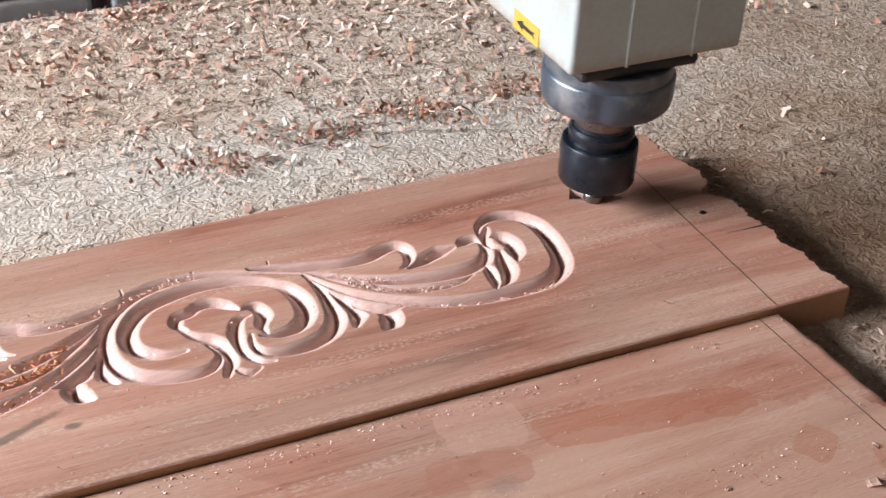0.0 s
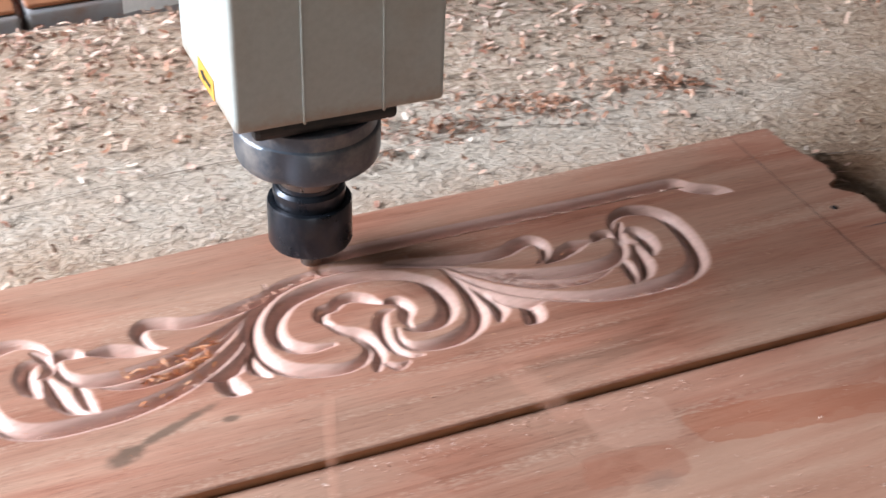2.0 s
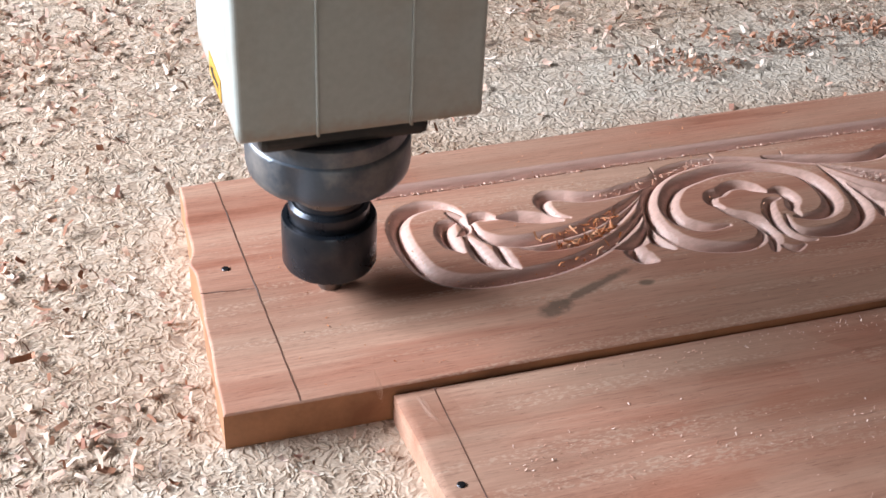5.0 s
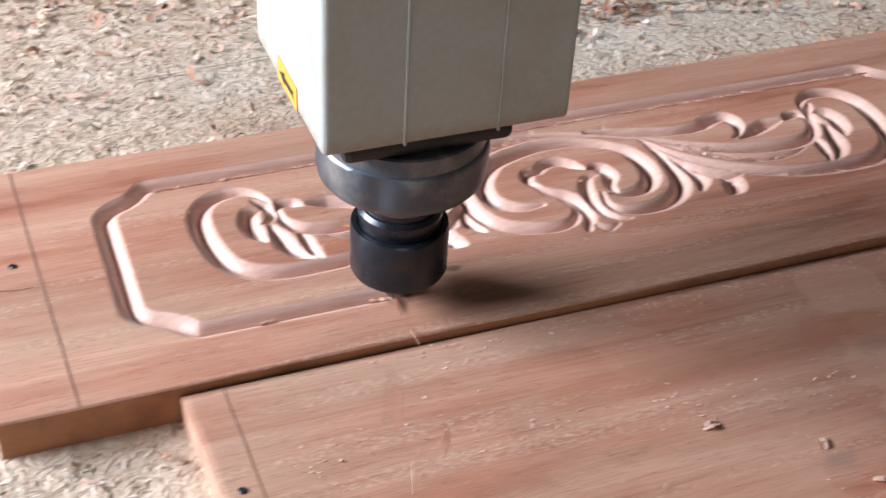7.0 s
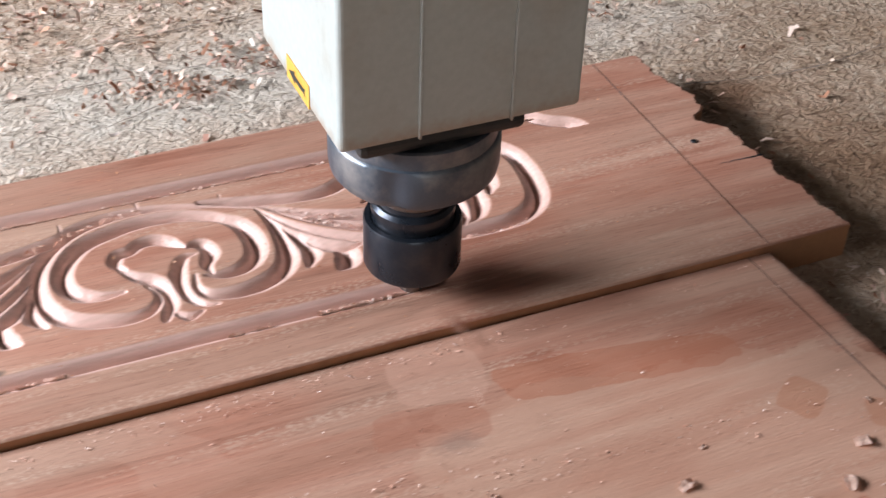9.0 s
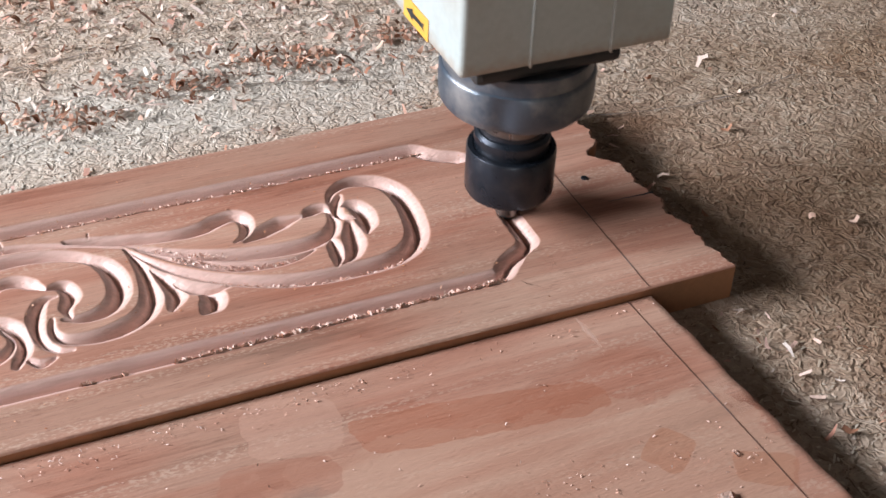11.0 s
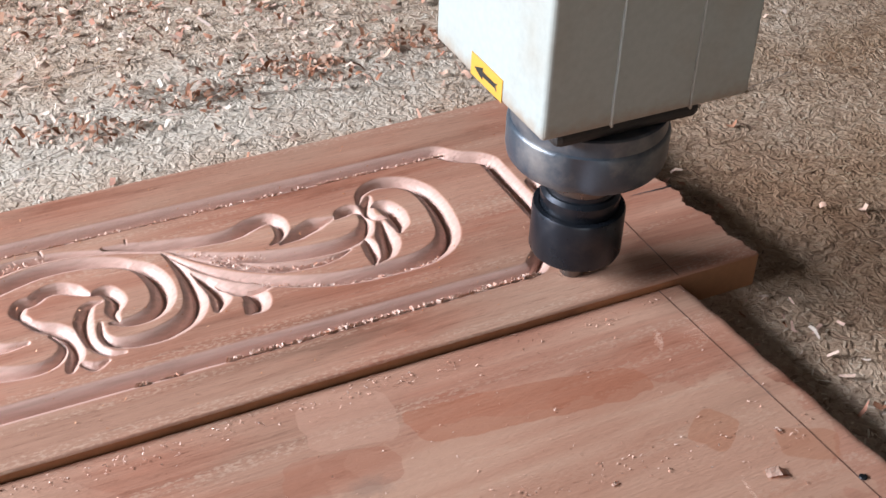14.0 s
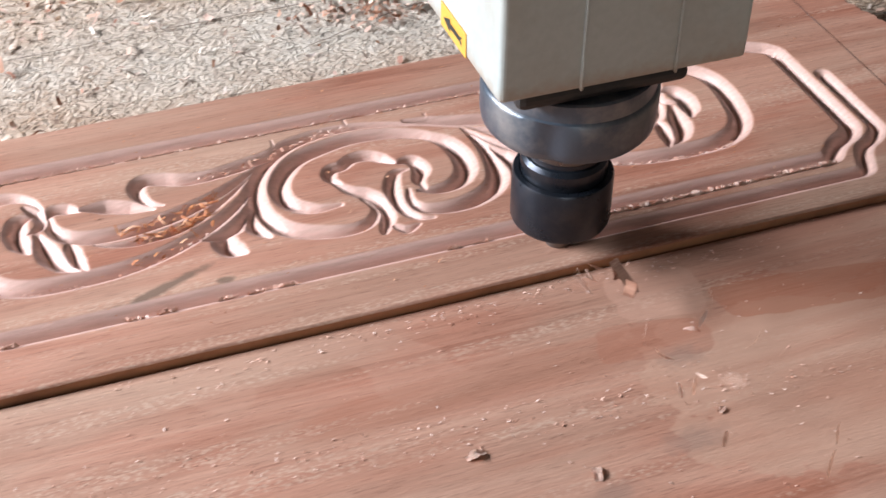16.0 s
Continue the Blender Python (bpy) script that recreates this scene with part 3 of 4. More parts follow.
FLOWER = (
    (((260, 82), (256.7, 87), (258.9, 92.9), (264.3, 94.2), (270.5, 98), (278.4, 97.4), (287.5, 89)), (1.6, 4.0, 4.4, 4.2, 4.8, 4.4, 1.6)),
    (((257, 84), (259.2, 80.5), (262.9, 75.6), (268.9, 70.6), (272.4, 63), (272.4, 52.9), (268, 43.4)), (1.6, 3.4, 4.6, 5.2, 4.8, 4.2, 2.4)),
    (((288.3, 88.5), (294.8, 88.4), (297, 80.6), (293.4, 73), (294.2, 66.4)), (1.8, 4.6, 5.0, 3.8, 1.4)),
    (((291, 82.4), (285.2, 81.3), (281.1, 73.8), (279.3, 64.5), (280.3, 55.3), (285, 48), (291, 46)), (1.2, 3.8, 4.6, 4.4, 3.8, 2.8, 1.4)),
    (((273, 46), (277.5, 42), (283.5, 43.6)), (2.2, 3.4, 1.4)),
)
# short slips of the cutter across the stem
SLIPS = ((((275, 129), (275.4, 122)), (0.9, 1.3)), (((312.5, 121.5), (311, 113)), (0.8, 0.8)), (((239.5, 123.5), (239.3, 117)), (0.8, 1.0)))
RING = RING_LEFT + RING_RIGHT + FLOWER + SLIPS
# the frame that the machine cuts round the scroll, and the second one outside it
LOOP_ONE = ((497, 116), (492.5, 121.5), (487, 123.5), (481, 127.5), (476, 134.2), (82, 134.2), (77, 127.5), (71, 123.5), (65.5, 121.5), (60.5, 116), (60.5, 47), (65.5, 41), (71, 39), (77, 35), (83, 28), (475, 28), (481, 35), (487, 39), (492.5, 41), (497, 47), (497, 116))
LOOP_TWO = ((508.5, 91), (508.5, 42), (502, 35), (495, 32), (490, 26), (485, 14.2), (332, 14.2))
HALF_ONE, HALF_TWO, DEEP = 5.8, 4.8, 5.6


def channel_depth(d, w):
    """The section of a cut: rounded shoulders that steepen to a sharp bottom line."""
    q = 1 - np.minimum(d / np.maximum(w, 0.01), 1)
    return DEEP * np.minimum(w / 5.6, 1.1) * (0.42 * q + 0.58 * q ** 3)


def carve(px, py, depth, line, share, widths):
    """Deepen the field where a channel runs."""
    wid = np.interp(share, np.linspace(0, 1, len(widths)), widths)
    reach = max(widths) + 0.5
    lo, hi = line.min(0) - reach, line.max(0) + reach
    idx = np.nonzero((px > lo[0]) & (px < hi[0]) & (py > lo[1]) & (py < hi[1]))[0]
    for chunk in np.array_split(idx, max(1, len(idx) // 20000)):
        dx = px[chunk, None] - line[None, :, 0].astype(np.float32)
        dy = py[chunk, None] - line[None, :, 1].astype(np.float32)
        d = np.sqrt(dx * dx + dy * dy)
        best = channel_depth(d, wid[None, :].astype(np.float32)).max(axis=1)
        depth[chunk] = np.maximum(depth[chunk], best)


def edge_right(v):
    """The sawn, splintered end, in millimetres, over the width's share v."""
    base = 575 - 16 * v
    bite = 9 * np.exp(-((v - 0.6) / 0.035) ** 2) + 2.5 * np.exp(-((v - 0.27) / 0.02) ** 2) - 5 * np.exp(-((v - 0.73) / 0.05) ** 2)
    ripple = 0.9 * np.sin(41 * v) + 0.7 * np.sin(97 * v + 1) + 0.4 * np.sin(230 * v)
    return base - bite + ripple


def edge_left(v):
    return 8.5 * v + 0.25 * np.sin(29 * v + 0.6) + 0.06 * np.sin(83 * v) - 2.2 * np.exp(-((v - 0.62) / 0.03) ** 2)


def carved_board():
    u, v = np.meshgrid(np.linspace(0, 1, NX), np.linspace(0, 1, NY), indexing="ij")
    x0, x1 = edge_left(v), edge_right(v)
    x = x0 + (x1 - x0) * u
    y0 = -2.3 - 1.0 * u + 0.3 * np.sin(15 * u + 4)
    y1 = 163.5 + 4.8 * u + 0.4 * np.sin(13 * u + 1)
    y = y0 + (y1 - y0) * v
    px, py = x.ravel().astype(np.float32), y.ravel().astype(np.float32)
    depth = np.zeros(len(px), np.float32)
    for points, widths in HALF:
        for flip in (False, True):
            p = [(2 * MIRROR - a, b) if flip else (a, b) for a, b in points]
            line, share = curve_points(p)
            carve(px, py, depth, line, share, widths)
    for points, widths in RING:
        line, share = curve_points(points)
        carve(px, py, depth, line, share, widths)
    for points, half in ((LOOP_ONE, HALF_ONE), (LOOP_TWO, HALF_TWO)):
        line, share = curve_points(points, smooth=False)
        line = eased(line)
        carve(px, py, depth, line, share, (half, half))
    r = np.random.default_rng(2)
    cut = np.clip(depth / 0.35, 0, 1)
    chatter = r.normal(0, 0.035, len(px)) * cut
    # the rounded, worn rim
    rim = np.minimum(np.minimum(px - x0.ravel(), x1.ravel() - px), np.minimum(py - y0.ravel(), y1.ravel() - py))
    worn = 0.8 * np.clip(1 - rim / 1.3, 0, 1) ** 2 + 0.006 * np.sin(px * 0.21 + 2) * np.sin(py * 0.33)
    top = np.stack([px / 1000, py / 1000, BOARD_TOP - (depth + chatter + worn) / 1000], 1)
    i, j = np.meshgrid(np.arange(NX - 1), np.arange(NY - 1), indexing="ij")
    a = (i * NY + j).ravel()
    faces = np.stack([a, a + NY, a + NY + 1, a + 1], 1)
    ring = np.concatenate([np.arange(NX) * NY, (NX - 1) * NY + np.arange(1, NY), np.arange(NX - 2, -1, -1) * NY + NY - 1, np.arange(NY - 2, 0, -1)])
    n = len(top)
    m = len(ring)
    upper = top[ring].copy()
    lower = upper.copy()
    lower[:, 2] = BED_TOP
    verts = np.concatenate([top, upper, lower])
    k = np.arange(m)
    k2 = (k + 1) % m
    sides = np.stack([n + k, n + m + k, n + m + k2, n + k2], 1)
    faces = np.concatenate([faces, sides])
    me = mesh_arrays("carved_board", verts, faces, WOOD)
    flags = np.zeros(len(faces), bool)
    flags[: (NX - 1) * (NY - 1)] = True
    me.polygons.foreach_set("use_smooth", flags)
    me.materials.append(SAWN)
    me.polygons.foreach_set("material_index", np.where(flags, 0, 1).astype(np.int32))
    wood_attributes(me, verts, np.concatenate([cut, np.zeros(2 * m)]))
    return tagged(new("carved_board", me), "reddish hardwood board with carved scrolls, lying on the bed", "carved board")


BOARD = carved_board()


def strip_on(name, points, width, z, mat, parent, label=""):
    """A thin raised line along a polyline (metres)."""
    bm = bmesh.new()
    p = [Vector(q) for q in points]
    last = None
    for k, q in enumerate(p):
        d = (p[min(k + 1, len(p) - 1)] - p[max(k - 1, 0)]).normalized()
        s = Vector((-d.y, d.x)) * width[k] / 2
        pair = [bm.verts.new((q.x + e * s.x, q.y + e * s.y, z)) for e in (-1, 1)]
        if last:
            bm.faces.new((last[0], pair[0], pair[1], last[1]))
        last = pair
    return part(name, bm, mat, parent, label)


def wavy(x0, y0, x1, y1, n, amp, seed):
    r = random.Random(seed)
    return [(x0 + (x1 - x0) * k / n + r.uniform(-amp, amp), y0 + (y1 - y0) * k / n + r.uniform(-amp, amp)) for k in range(n + 1)]


def nail(x, y, z, parent):
    bm = lathe(((0.0002, 0.0), (0.0016, 0.0001), (0.0018, 0.0006), (0.0014, 0.001), (0.0002, 0.0011)), 16)
    ob = part("nail_head", bm, IRON, parent, "dark iron nail head")
    ob.location = (x, y, z)
    return ob


def board_marks():
    top = BOARD_TOP + 0.00016
    strip_on("pencil_mark", wavy(0.0312, -0.0022, 0.0252, 0.1632, 24, 0.00015, 1), [0.0006] * 25, top, PENCIL, BOARD, "dark pencil line across the board")
    strip_on("pencil_mark", wavy(0.5312, -0.0025, 0.5322, 0.1665, 24, 0.00015, 2), [0.0006] * 25, top, PENCIL, BOARD, "dark pencil line across the board")
    strip_on("crack", wavy(0.5455, 0.0605, 0.5695, 0.0597, 9, 0.0003, 3), [0.0002 + 0.0009 * k / 9 for k in range(10)], top, BLACK_INK, BOARD, "fine dark split at the end")
    strip_on("crack", wavy(0.0045, 0.077, 0.028, 0.0745, 9, 0.0003, 4), [0.0006 - 0.0004 * k / 9 for k in range(10)], top, PENCIL, BOARD, "fine dark split at the end")
    nail(0.544, 0.082, BOARD_TOP - 0.0004, BOARD)
    nail(0.018, 0.092, BOARD_TOP - 0.0004, BOARD)


board_marks()


# ---- second board ----
def plain_board():
    top = PLAIN_TOP
    nx, ny = 240, 130
    u, v = np.meshgrid(np.linspace(0, 1, nx), np.linspace(0, 1, ny), indexing="ij")
    y1 = -0.0036 - 0.0002 * u
    y0 = -0.285 + 0 * u
    y = y0 + (y1 - y0) * v
    x0 = 0.0694 + (-0.0036 - y) * 0.05 + 0.0003 * np.sin(150 * y)
    x1 = 0.5323 - y * 0.075 + 0.0004 * np.sin(130 * y) + 0.0003 * np.sin(333 * y)
    x = x0 + (x1 - x0) * u
    px, py = x.ravel(), y.ravel()
    rim = np.minimum(np.minimum(px - x0.ravel(), x1.ravel() - px), np.minimum(py - y0.ravel(), y1.ravel() - py))
    z = top - 0.0007 * np.clip(1 - rim / 0.0022, 0, 1) ** 2
    verts = np.stack([px, py, z], 1)
    i, j = np.meshgrid(np.arange(nx - 1), np.arange(ny - 1), indexing="ij")
    a = (i * ny + j).ravel()
    faces = np.stack([a, a + ny, a + ny + 1, a + 1], 1)
    ring = np.concatenate([np.arange(nx) * ny, (nx - 1) * ny + np.arange(1, ny), np.arange(nx - 2, -1, -1) * ny + ny - 1, np.arange(ny - 2, 0, -1)])
    n, m = len(verts), len(ring)
    upper = verts[ring]
    lower = upper.copy()
    lower[:, 2] = BED_TOP
    k = np.arange(m)
    k2 = (k + 1) % m
    faces = np.concatenate([faces, np.stack([n + k, n + m + k, n + m + k2, n + k2], 1)])
    verts = np.concatenate([verts, upper, lower])
    me = mesh_arrays("plain_board", verts, faces, WOOD_TWO)
    flags = np.zeros(len(faces), bool)
    flags[: (nx - 1) * (ny - 1)] = True
    me.polygons.foreach_set("use_smooth", flags)
    wood_attributes(me, verts, np.zeros(len(verts)))
    ob = tagged(new("plain_board", me), "reddish hardwood board, uncarved, with damp marks, beside the carved board", "wooden board")
    strip_on("pencil_mark", wavy(0.52, -0.0042, 0.5338, -0.284, 30, 0.00012, 7), [0.0006] * 31, top + 0.00012, PENCIL, ob, "dark pencil line across the board")
    strip_on("pencil_mark", wavy(0.086, -0.004, 0.091, -0.284, 30, 0.00012, 8), [0.0005] * 31, top + 0.00012, PENCIL, ob, "dark pencil line across the board")
    nail(0.0798, -0.0592, top - 0.0004, ob)
    nail(0.528, -0.1344, top - 0.0004, ob)
    return ob


plain_board()


# ---- spindle ----
def spindle():
    root = tagged(new("router_spindle"), "cream router spindle with black collet nut over the board", "router spindle")
    x0, x1, y0, y1, z0 = -0.0425, 0.0550, -0.032, 0.060, 0.0962
    body = part("motor_body", block((x0, y0, z0), (x1, y1, z0 + 0.26), 0.0024, 4), ENAMEL, root, "cream enamelled motor body, slightly grimy")
    for n, dx in enumerate((0.031, 0.068)):
        bm = block((x0 + dx - 0.0006, y0 - 0.0013, z0 + 0.0004), (x0 + dx + 0.0006, y0 + 0.0004, z0 + 0.2595), 0.0003, 1)
        part("body_seam", bm, ENAMEL, body, "raised seam on the motor body")
    st = block((x0 - 0.0004, y0 + 0.0320, z0 + 0.0008), (x0 + 0.0001, y0 + 0.0585, z0 + 0.0108))
    sticker = part("warning_sticker", st, YELLOW, root, "yellow sticker with a black arrow")
    bm = bmesh.new()
    arrow = ((0.031, 0.0046), (0.034, 0.0056), (0.046, 0.0056), (0.046, 0.0036), (0.0545, 0.0068), (0.046, 0.0102), (0.046, 0.0082), (0.034, 0.0082), (0.031, 0.0092), (0.033, 0.0069))
    bm.faces.new([bm.verts.new((x0 - 0.0006, y0 + 0.0095 + 0.84 * a, z0 + 0.85 * b - 0.0003)) for a, b in arrow])
    part("arrow_print", bm, BLACK_INK, sticker, "black arrow printed on the sticker")
    part("gasket_plate", block((-0.0335, -0.0285, 0.0884), (0.0345, 0.036, 0.0960), 0.003, 2), GASKET, root, "sooty black plate under the motor")
    nose = lathe(((0.012, 0.0618), (0.0296, 0.0618), (0.0322, 0.0626), (0.0337, 0.0646), (0.0343, 0.0680), (0.0344, 0.0790), (0.0338, 0.0804), (0.0330, 0.0810), (0.0330, 0.0880), (0.0320, 0.0886)), 96)
    for v in nose.verts:
        a = math.atan2(v.co.y, v.co.x)
        if 0.0622 < v.co.z < 0.0795:
            # three shallow flats in the collar
            flat = max(0.0, math.cos(3 * (a + 2.2))) ** 12
            v.co.x *= 1 - 0.05 * flat
            v.co.y *= 1 - 0.05 * flat
    smooth_by_angle(part("nose_collar", nose, NOSE_STEEL, root, "dusty black steel nose collar"), 30)
    smooth_by_angle(part("shaft_neck", lathe(((0.0145, 0.0400), (0.0145, 0.0480), (0.0150, 0.0490), (0.0150, 0.0622), (0.0140, 0.0628))), BRIGHT_STEEL, root, "worn bright steel shaft neck"), 30)
    nut = lathe(((0.0080, 0.0135), (0.0185, 0.0135), (0.0198, 0.0143), (0.0205, 0.0159), (0.0205, 0.0368), (0.0200, 0.0378), (0.0178, 0.0380), (0.0172, 0.0374), (0.0170, 0.0400), (0.0174, 0.0412), (0.0174, 0.0446), (0.0160, 0.0462), (0.0150, 0.0464), (0.0150, 0.0485), (0.0140, 0.0490)), 96)
    nut_ob = smooth_by_angle(part("collet_nut", nut, NUT_STEEL, root, "black oxide collet nut"), 30)
    bit = lathe(((0.0004, -0.0046), (0.0022, -0.0034), (0.0054, 0.0002), (0.0056, 0.0040), (0.0032, 0.0070), (0.0031, 0.0140), (0.0020, 0.0142)), 32)
    smooth_by_angle(part("router_bit", bit, BRIGHT_STEEL, root, "bright steel router bit"), 30)
    return root


SPINDLE = spindle()

# the tool's way: seconds, x and y in metres, lift
TOOL = [
    (0.0, 0.4950, 0.1150, 0), (0.25, 0.4865, 0.1235, 0), (0.5, 0.4745, 0.1342, 0), (1.0, 0.4195, 0.1342, 0), (1.5, 0.3435, 0.1342, 0), (2.0, 0.2675, 0.1342, 0),
    (2.5, 0.1915, 0.1342, 0), (3.0, 0.1215, 0.1342, 0), (3.5, 0.0800, 0.1330, 0), (4.0, 0.0670, 0.1205, 0), (4.4, 0.0605, 0.1120, 0), (5.2, 0.0605, 0.0560, 0),
    (5.5, 0.0625, 0.0440, 0), (5.8, 0.0740, 0.0370, 0), (6.05, 0.0840, 0.0280, 0), (6.5, 0.1190, 0.0280, 0), (7.0, 0.1697, 0.0280, 0), (7.5, 0.2212, 0.0280, 0),
    (8.0, 0.2730, 0.0280, 0), (8.5, 0.3240, 0.0280, 0), (9.0, 0.3705, 0.0280, 0), (9.5, 0.4207, 0.0278, 0), (10.0, 0.4690, 0.0276, 0), (10.4, 0.4850, 0.0380, 0),
    (10.7, 0.4965, 0.0470, 0), (11.5, 0.4970, 0.1120, 0), (11.7, 0.4970, 0.1155, 0), (11.85, 0.4990, 0.1120, 0.008), (12.05, 0.5080, 0.0950, 0.008), (12.2, 0.5085, 0.0915, 0),
    (12.5, 0.5085, 0.0800, 0), (13.0, 0.5082, 0.0475, 0), (13.5, 0.5050, 0.0345, 0), (14.0, 0.4885, 0.0200, 0), (14.5, 0.4795, 0.0142, 0), (15.0, 0.4345, 0.0140, 0),
    (15.5, 0.3840, 0.0140, 0), (16.0, 0.3340, 0.0140, 0),
]


# ---- waste wood that the tool cuts away ----
def waste_pieces():
    """The wood still standing in the frame's channels: short lengths that fly off as the tool reaches them."""
    ts = np.arange(0, 16.001, 0.01)
    tool = np.stack([np.interp(ts, [r[0] for r in TOOL], [r[k] for r in TOOL]) for k in (1, 2)], 1)
    made = []
    for points, half, early, late in ((LOOP_ONE, HALF_ONE, 0.0, 11.8), (LOOP_TWO, HALF_TWO, 12.1, 16.0)):
        pts = np.array(points, float)
        if points is LOOP_TWO:
            pts[0] += (0, half)
            pts[-1] -= (half, 0)
        line, share = curve_points(pts, 0.5, False)
        line = eased(line)
        s = np.concatenate([[0], np.cumsum(np.linalg.norm(np.diff(line, axis=0), axis=1))])
        n = int(s[-1] / 4.4)
        for k in range(n):
            ss = np.linspace(s[-1] * k / n, s[-1] * (k + 1) / n, 5)
            at = np.stack([np.interp(ss, s, line[:, 0]), np.interp(ss, s, line[:, 1])], 1)
            mid = at[2] / 1000
            sel = (ts >= early) & (ts <= late)
            dist = np.linalg.norm(tool[sel] - mid, axis=1)
            if points is LOOP_ONE and s[-1] - ss[2] < 30:
                dist = dist + np.where(ts[sel] < 6, 1.0, 0.0)
            when = ts[sel][np.argmin(dist)]
            if points is LOOP_ONE and ss[2] < 12 and when < 0.6:
                continue
            verts, sides = [], []
            for q in range(5):
                a, b = [np.array([np.interp(ss[q] + e, s, line[:, c]) for c in (0, 1)]) for e in (-2.5, 2.5)]
                side = np.array([-(b - a)[1], (b - a)[0]]) / np.linalg.norm(b - a)
                for d in (-1.34, -0.72, -0.4, 0.0, 0.4, 0.72, 1.34):
                    e = abs(d) * half
                    low = 0.0 if abs(d) > 1 else float(channel_depth(np.array(e), np.array(half))) * 0.96
                    p = at[q] + side * d * half
                    verts.append((p[0] / 1000, p[1] / 1000, BOARD_TOP + (0.000022 if points is LOOP_ONE else 0.00004) - low / 1000))
                verts += [verts[-7], verts[-1]]
            faces = []
            for q in range(4):
                o, w = q * 9, (q + 1) * 9
                for c in range(6):
                    faces.append((o + c, o + c + 1, w + c + 1, w + c))
                faces.append((o + 7, w + 7, w + 8, o + 8))
            verts = np.array(verts)
            centre = np.array([mid[0], mid[1], BOARD_TOP])
            me = mesh_arrays("waste_piece", verts - centre, np.array(faces), WOOD)
            wood_attributes(me, verts, np.zeros(len(verts)))
            ob = new("waste_piece", me)
            ob.parent = BOARD
            ob.location = centre
            made.append((ob, centre, when))
    return made


WASTE = waste_pieces()


# ---- burrs and loose chips ----
def burrs():
    """Curly fibres left standing in the finished carving: fine ones, and long orange ones in one stem."""
    r = np.random.default_rng(12)

    def along(points, n, spread, flip=False):
        p, _ = curve_points([(2 * MIRROR - a, b) if flip else (a, b) for a, b in points])
        k = r.integers(0, len(p), n)
        return p[k] + r.normal(0, spread, (len(k), 2))

    lower_rim = [(a + 1.2, b - 3.6) for a, b in SPIRAL[0][10:17]]
    fine = np.vstack([along(LEAVES[1][0][3:7], 150, 1.0), along(lower_rim, 240, 0.7), along(LEAVES[0][0][6:9], 60, 1.0), along(LEAVES[1][0][1:4], 60, 0.8),
                      along(lower_rim, 60, 1.0, True), along(RING_LEFT[0][0][3:6], 70, 1.2), along(UPPER_STEM[0][1:5], 60, 1.4, True)])
    long = np.vstack([along(LEAVES[0][0][4:8], 44, 1.3, True), along(LEAVES[1][0][2:6], 60, 1.2, True), along(SPIRAL[0][13:17], 10, 2.0, True)])
    for spots, mat, length, width, label in ((fine / 1000, PALE_BURR, (0.0007, 0.0024), (0.0003, 0.0009), "fine pinkish wood fibres left in the carving"),
                                             (long / 1000, BURR, (0.0018, 0.0085), (0.0005, 0.0014), "orange curled wood fibres left in the carving")):
        ob = scatter("carving_burrs", mat, len(spots), (0, 0, 1, 1), length, width, 0.6, (0.0, 0.0008), 21, None, 0.35)
        co = np.zeros(len(ob.data.vertices) * 3, np.float32)
        ob.data.vertices.foreach_get("co", co)
        co = co.reshape(-1, 6, 3)
        co[:, :, :2] += (spots - co.mean(axis=1)[:, :2])[:, None, :]
        co[:, :, 2] += BOARD_TOP - BED_TOP - 0.0016
        ob.data.vertices.foreach_set("co", co.ravel())
        ob.data.update()
        tagged(ob, label, "wood burrs", kind="stuff")


burrs()


def crumbs():
    """Fine sawdust crumbs on the boards, thickest along the step between them."""
    def near_step(x, y, u):
        step = np.exp(-((y + 0.0105) / 0.0045) ** 2) * (0.25 + 0.75 * np.exp(-((x - 0.3) / 0.1) ** 2)) * (0.45 + 0.55 * np.sin(70 * x + 2 * np.sin(31 * x)) ** 2)
        return u < 0.02 + step + 0.25 * np.exp(-((y + 0.075 + 0.12 * (x - 0.3)) / 0.008) ** 2)
    ob = scatter("sawdust_crumbs", PALE_BURR, 26000, (0.1, -0.26, 0.53, -0.0055), (0.0005, 0.0021), (0.0002, 0.0006), 0.4, (0.0, 0.0004), 41, near_step, 0.25)
    ob.location.z = PLAIN_TOP - BED_TOP
    tagged(ob, "fine pink sawdust crumbs on the uncarved board", "sawdust", kind="stuff")
    ob = scatter("sawdust_crumbs", BURR, 420, (0.03, 0.004, 0.55, 0.158), (0.0005, 0.0018), (0.0002, 0.0006), 0.4, (0.0, 0.0003), 42, None, 0.25)
    ob.location.z = BOARD_TOP - BED_TOP
    tagged(ob, "fine pink sawdust crumbs on the carved board", "sawdust", kind="stuff")


crumbs()


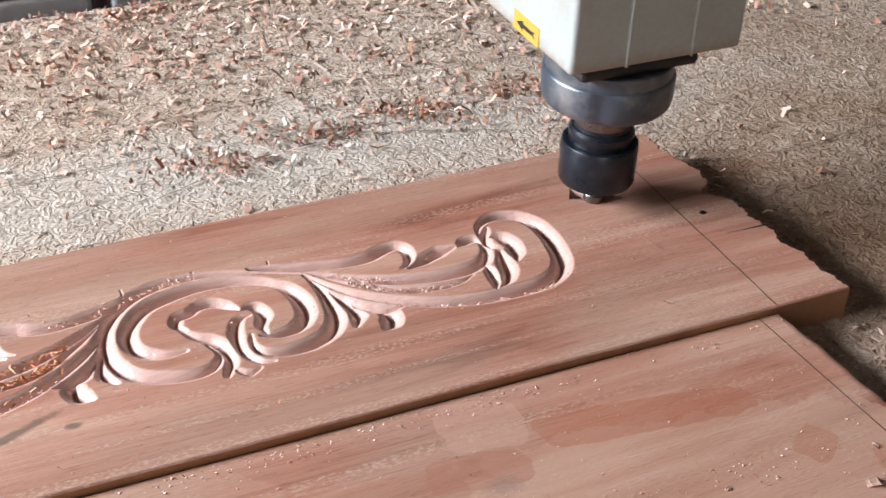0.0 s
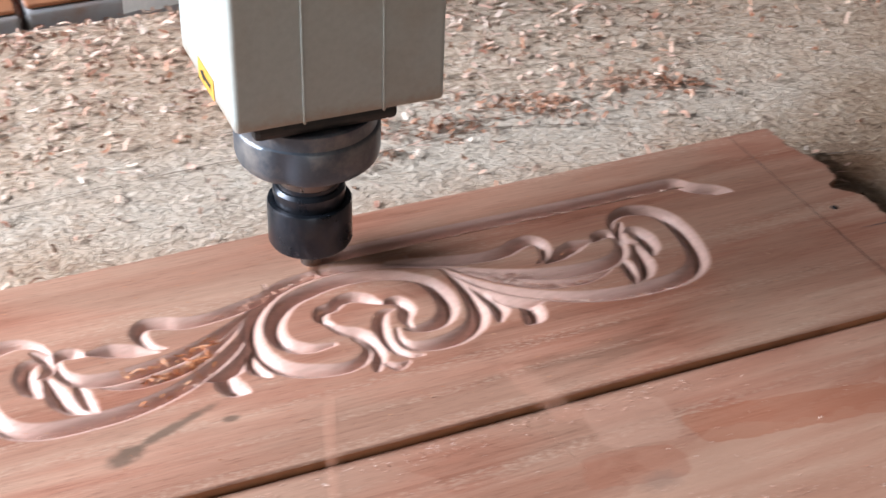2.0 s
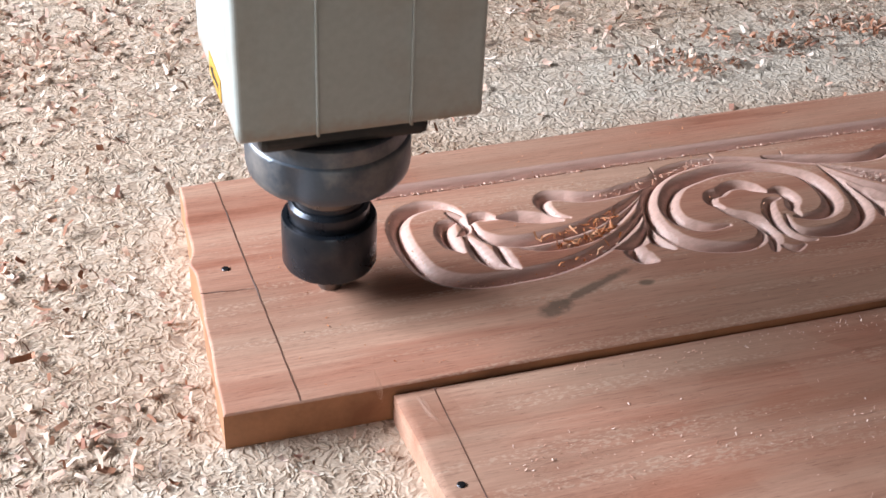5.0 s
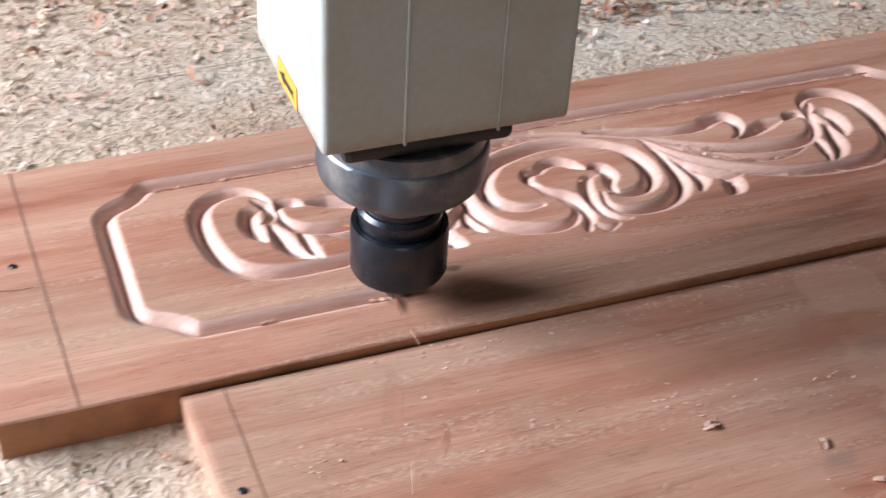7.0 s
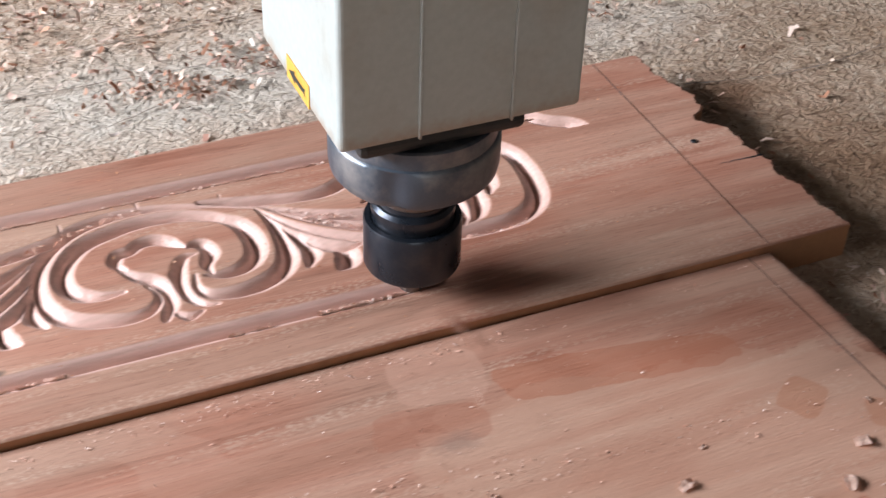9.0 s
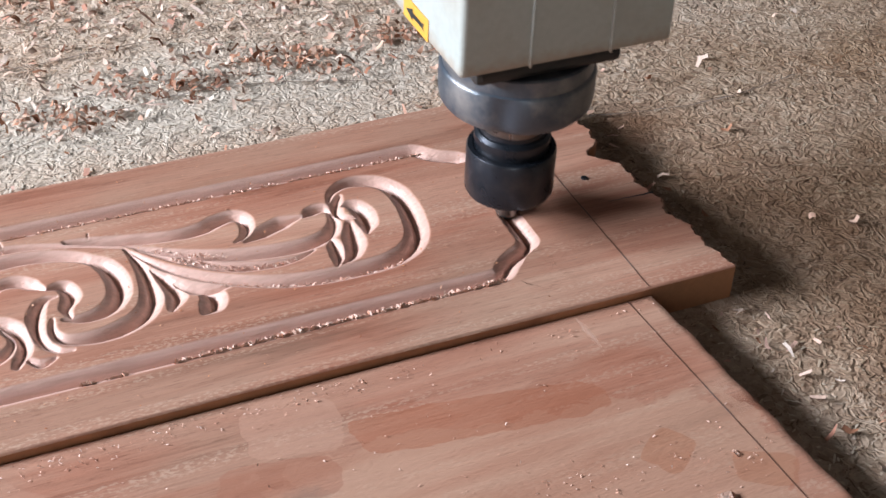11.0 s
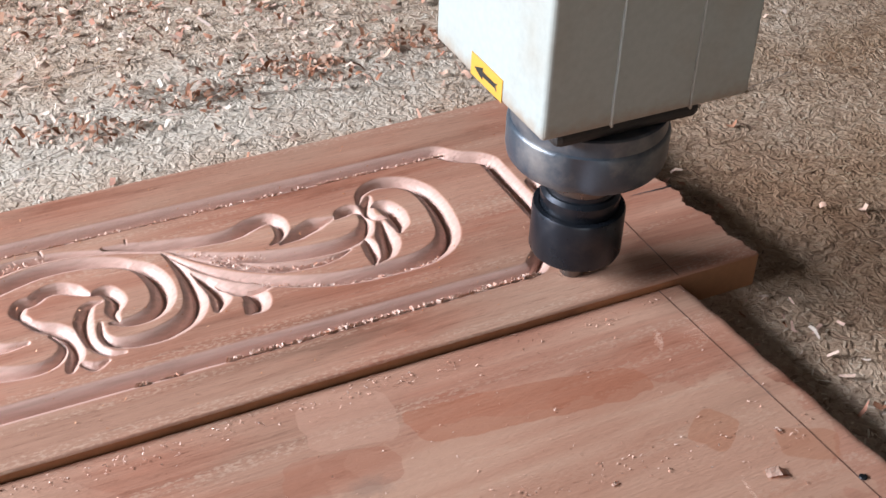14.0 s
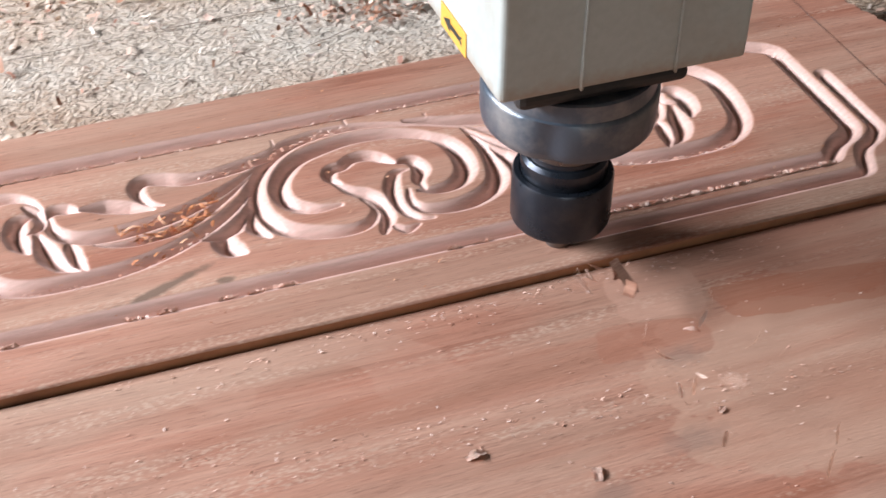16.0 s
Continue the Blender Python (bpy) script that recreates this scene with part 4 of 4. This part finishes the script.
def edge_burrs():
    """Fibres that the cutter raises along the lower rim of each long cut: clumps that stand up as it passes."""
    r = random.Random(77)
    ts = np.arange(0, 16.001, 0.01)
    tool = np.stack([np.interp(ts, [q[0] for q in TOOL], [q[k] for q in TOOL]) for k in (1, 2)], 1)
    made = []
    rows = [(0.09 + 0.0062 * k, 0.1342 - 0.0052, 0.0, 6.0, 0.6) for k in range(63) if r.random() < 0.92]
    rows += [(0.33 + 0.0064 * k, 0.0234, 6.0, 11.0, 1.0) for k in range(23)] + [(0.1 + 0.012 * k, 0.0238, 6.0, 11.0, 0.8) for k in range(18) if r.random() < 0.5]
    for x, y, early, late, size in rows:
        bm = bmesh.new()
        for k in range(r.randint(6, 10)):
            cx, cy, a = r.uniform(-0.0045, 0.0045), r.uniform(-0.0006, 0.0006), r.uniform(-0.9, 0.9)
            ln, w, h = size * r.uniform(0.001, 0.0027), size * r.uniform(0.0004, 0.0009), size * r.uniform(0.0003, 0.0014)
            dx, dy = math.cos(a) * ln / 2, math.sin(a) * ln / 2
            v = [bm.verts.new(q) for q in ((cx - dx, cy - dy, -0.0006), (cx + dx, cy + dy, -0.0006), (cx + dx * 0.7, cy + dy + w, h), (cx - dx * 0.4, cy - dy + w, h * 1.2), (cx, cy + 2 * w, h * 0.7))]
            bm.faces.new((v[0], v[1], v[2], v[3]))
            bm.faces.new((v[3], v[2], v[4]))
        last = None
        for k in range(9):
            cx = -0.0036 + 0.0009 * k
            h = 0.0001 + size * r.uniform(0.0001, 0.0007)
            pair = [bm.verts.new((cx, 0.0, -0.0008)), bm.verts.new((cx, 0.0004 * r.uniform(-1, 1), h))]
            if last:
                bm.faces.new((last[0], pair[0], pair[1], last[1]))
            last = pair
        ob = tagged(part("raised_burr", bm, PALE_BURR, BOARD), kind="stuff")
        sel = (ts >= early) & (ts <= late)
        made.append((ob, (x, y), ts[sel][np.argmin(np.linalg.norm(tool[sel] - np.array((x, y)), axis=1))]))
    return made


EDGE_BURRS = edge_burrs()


def loose_chip(x, y, z, size, yaw, seed):
    r = random.Random(seed)
    bm = bmesh.new()
    rows = []
    for k in range(6):
        u = k / 5 - 0.5
        w = size * (0.16 + 0.12 * math.cos(2.5 * u)) * r.uniform(0.7, 1.1)
        h = size * (0.16 * math.cos(3 * u) + 0.04 * r.uniform(-1, 1))
        rows.append([bm.verts.new((u * size, e * w, h + 0.1 * size * abs(e) * r.random())) for e in (-1, 0, 1)])
    for a, b in zip(rows, rows[1:]):
        for k in (0, 1):
            bm.faces.new((a[k], a[k + 1], b[k + 1], b[k]))
    bmesh.ops.solidify(bm, geom=bm.faces[:], thickness=0.0004)
    low = min(v.co.z for v in bm.verts)
    bmesh.ops.translate(bm, vec=(0, 0, -low), verts=bm.verts)
    ob = part("loose_chip", bm, PALE_CHIP)
    ob.matrix_world = pose(x, y, z, 0, 0, yaw)
    return tagged(ob, "curled pinkish wood chip lying on the uncarved board", "wood chip", "loose chips on the board")


for n, (x, y, size, yaw) in enumerate(((0.424, -0.111, 0.0075, 20), (0.481, -0.132, 0.0085, 70), (0.5, -0.117, 0.009, -15), (0.262, -0.081, 0.0075, 10), (0.462, -0.135, 0.006, 130), (0.355, -0.09, 0.004, 40), (0.299, -0.103, 0.0065, 75), (0.31, -0.127, 0.007, -30), (0.44, -0.096, 0.0035, 15), (0.515, -0.098, 0.004, 100))):
    loose_chip(x - 0.0015, y - 0.0022, PLAIN_TOP + 0.0001, size, yaw, n)


def flying_chips():
    """Thin curls that the cutter throws off; until then they are part of the wood under the cut."""
    r = random.Random(99)
    shapes = []
    for n in range(6):
        bm = bmesh.new()
        ln, w = r.uniform(0.006, 0.013), r.uniform(0.001, 0.0024)
        bend = r.uniform(-1.4, 1.4)
        last = None
        for k in range(7):
            a = bend * (k / 6 - 0.5)
            x, z = (math.sin(a) / bend * ln, (1 - math.cos(a)) / bend * ln) if abs(bend) > 0.1 else ((k / 6 - 0.5) * ln, 0)
            e = w * (1 - 0.7 * abs(k / 3 - 1))
            pair = [bm.verts.new((x, -e / 2, z)), bm.verts.new((x, e / 2, z + 0.2 * e))]
            if last:
                bm.faces.new((last[0], pair[0], pair[1], last[1]))
            last = pair
        bmesh.ops.solidify(bm, geom=bm.faces[:], thickness=0.0002)
        me = bpy.data.meshes.new("flying_chip")
        bm.to_mesh(me)
        bm.free()
        me.materials.append(PALE_CHIP)
        shapes.append(me)
    made = []
    t = 0.0
    while t < 15.97:
        if not 11.75 < t < 12.2:
            ob = tagged(new("flying_chip", r.choice(shapes)), "thin pale wood curl thrown off by the cutter", "wood chip", "chips thrown by the cutter")
            made.append((ob, t))
        t += r.uniform(0.03, 0.075) * (0.25 if t > 14.8 else 1.0)
    return made


FLYING = flying_chips()


# ---- what moves ----
def motions():
    walk(SPINDLE, [(t, pose(x, y, BOARD_TOP + z)) for t, x, y, z in TOOL])
    walk(GANTRY_SKIRT, [(t, pose(x, BED_BACK + 0.001, BED_TOP - 0.001)) for t, x, y, z in TOOL])
    r = random.Random(31)
    for ob, c, when in WASTE:
        x, y, z = c
        rest = pose(x, y, z)
        lx, ly = x + r.uniform(-0.25, 0.35), r.uniform(-0.8, -0.42)
        spin = [r.uniform(-70, 70) for k in range(6)]
        rows = [(0.0, rest)]
        if when - 0.03 > 0.05:
            rows.append((when - 0.02, rest))
        up = pose(x + 0.06 * (lx - x), y + 0.06 * (ly - y), z + 0.012, *spin[:3])
        fly = pose(x + 0.45 * (lx - x), y + 0.45 * (ly - y), z + 0.03, spin[0] * 1.6, spin[1] * 1.6, spin[2] * 1.6)
        lie = pose(lx, ly, BED_TOP + 0.002, spin[3] * 0.1, spin[4] * 0.1, spin[5])
        for dt, m in ((0.03, up), (0.1, fly), (0.22, lie)):
            if when + dt < 15.98 and when + dt > rows[-1][0] + 0.025:
                rows.append((when + dt, m))
        rows.append((16.0, rows[-1][1]))
        walk(ob, rows)
    for ob, when in FLYING:
        x, y = [float(np.interp(when, [q[0] for q in TOOL], [q[k] for q in TOOL])) for k in (1, 2)]
        inside = pose(x, y, 0.007)
        lx, ly = x + r.uniform(-0.12, 0.16), r.uniform(-0.7, -0.33)
        turn = [r.uniform(-80, 80) for k in range(3)]
        rows = [(0.0, inside)] if when > 0.05 else []
        if when > 0.05:
            rows.append((when, inside))
        for dt, u, h in ((0.034, 0.07, 0.024), (0.1, 0.16, 0.03), (0.2, 0.34, 0.026), (0.42, 1.0, 0.006)):
            q = when + dt if rows else 0.0
            if q < 15.99:
                rows.append((q, pose(x + u * (lx - x), y + u * (ly - y), h, turn[0] * (1 + u), turn[1] * (1 + u), turn[2] * (1 + u))))
        rows.append((16.0, rows[-1][1]))
        walk(ob, rows)
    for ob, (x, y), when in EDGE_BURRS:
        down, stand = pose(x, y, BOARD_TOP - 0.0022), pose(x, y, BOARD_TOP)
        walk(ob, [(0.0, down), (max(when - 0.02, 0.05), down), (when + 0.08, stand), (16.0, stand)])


motions()
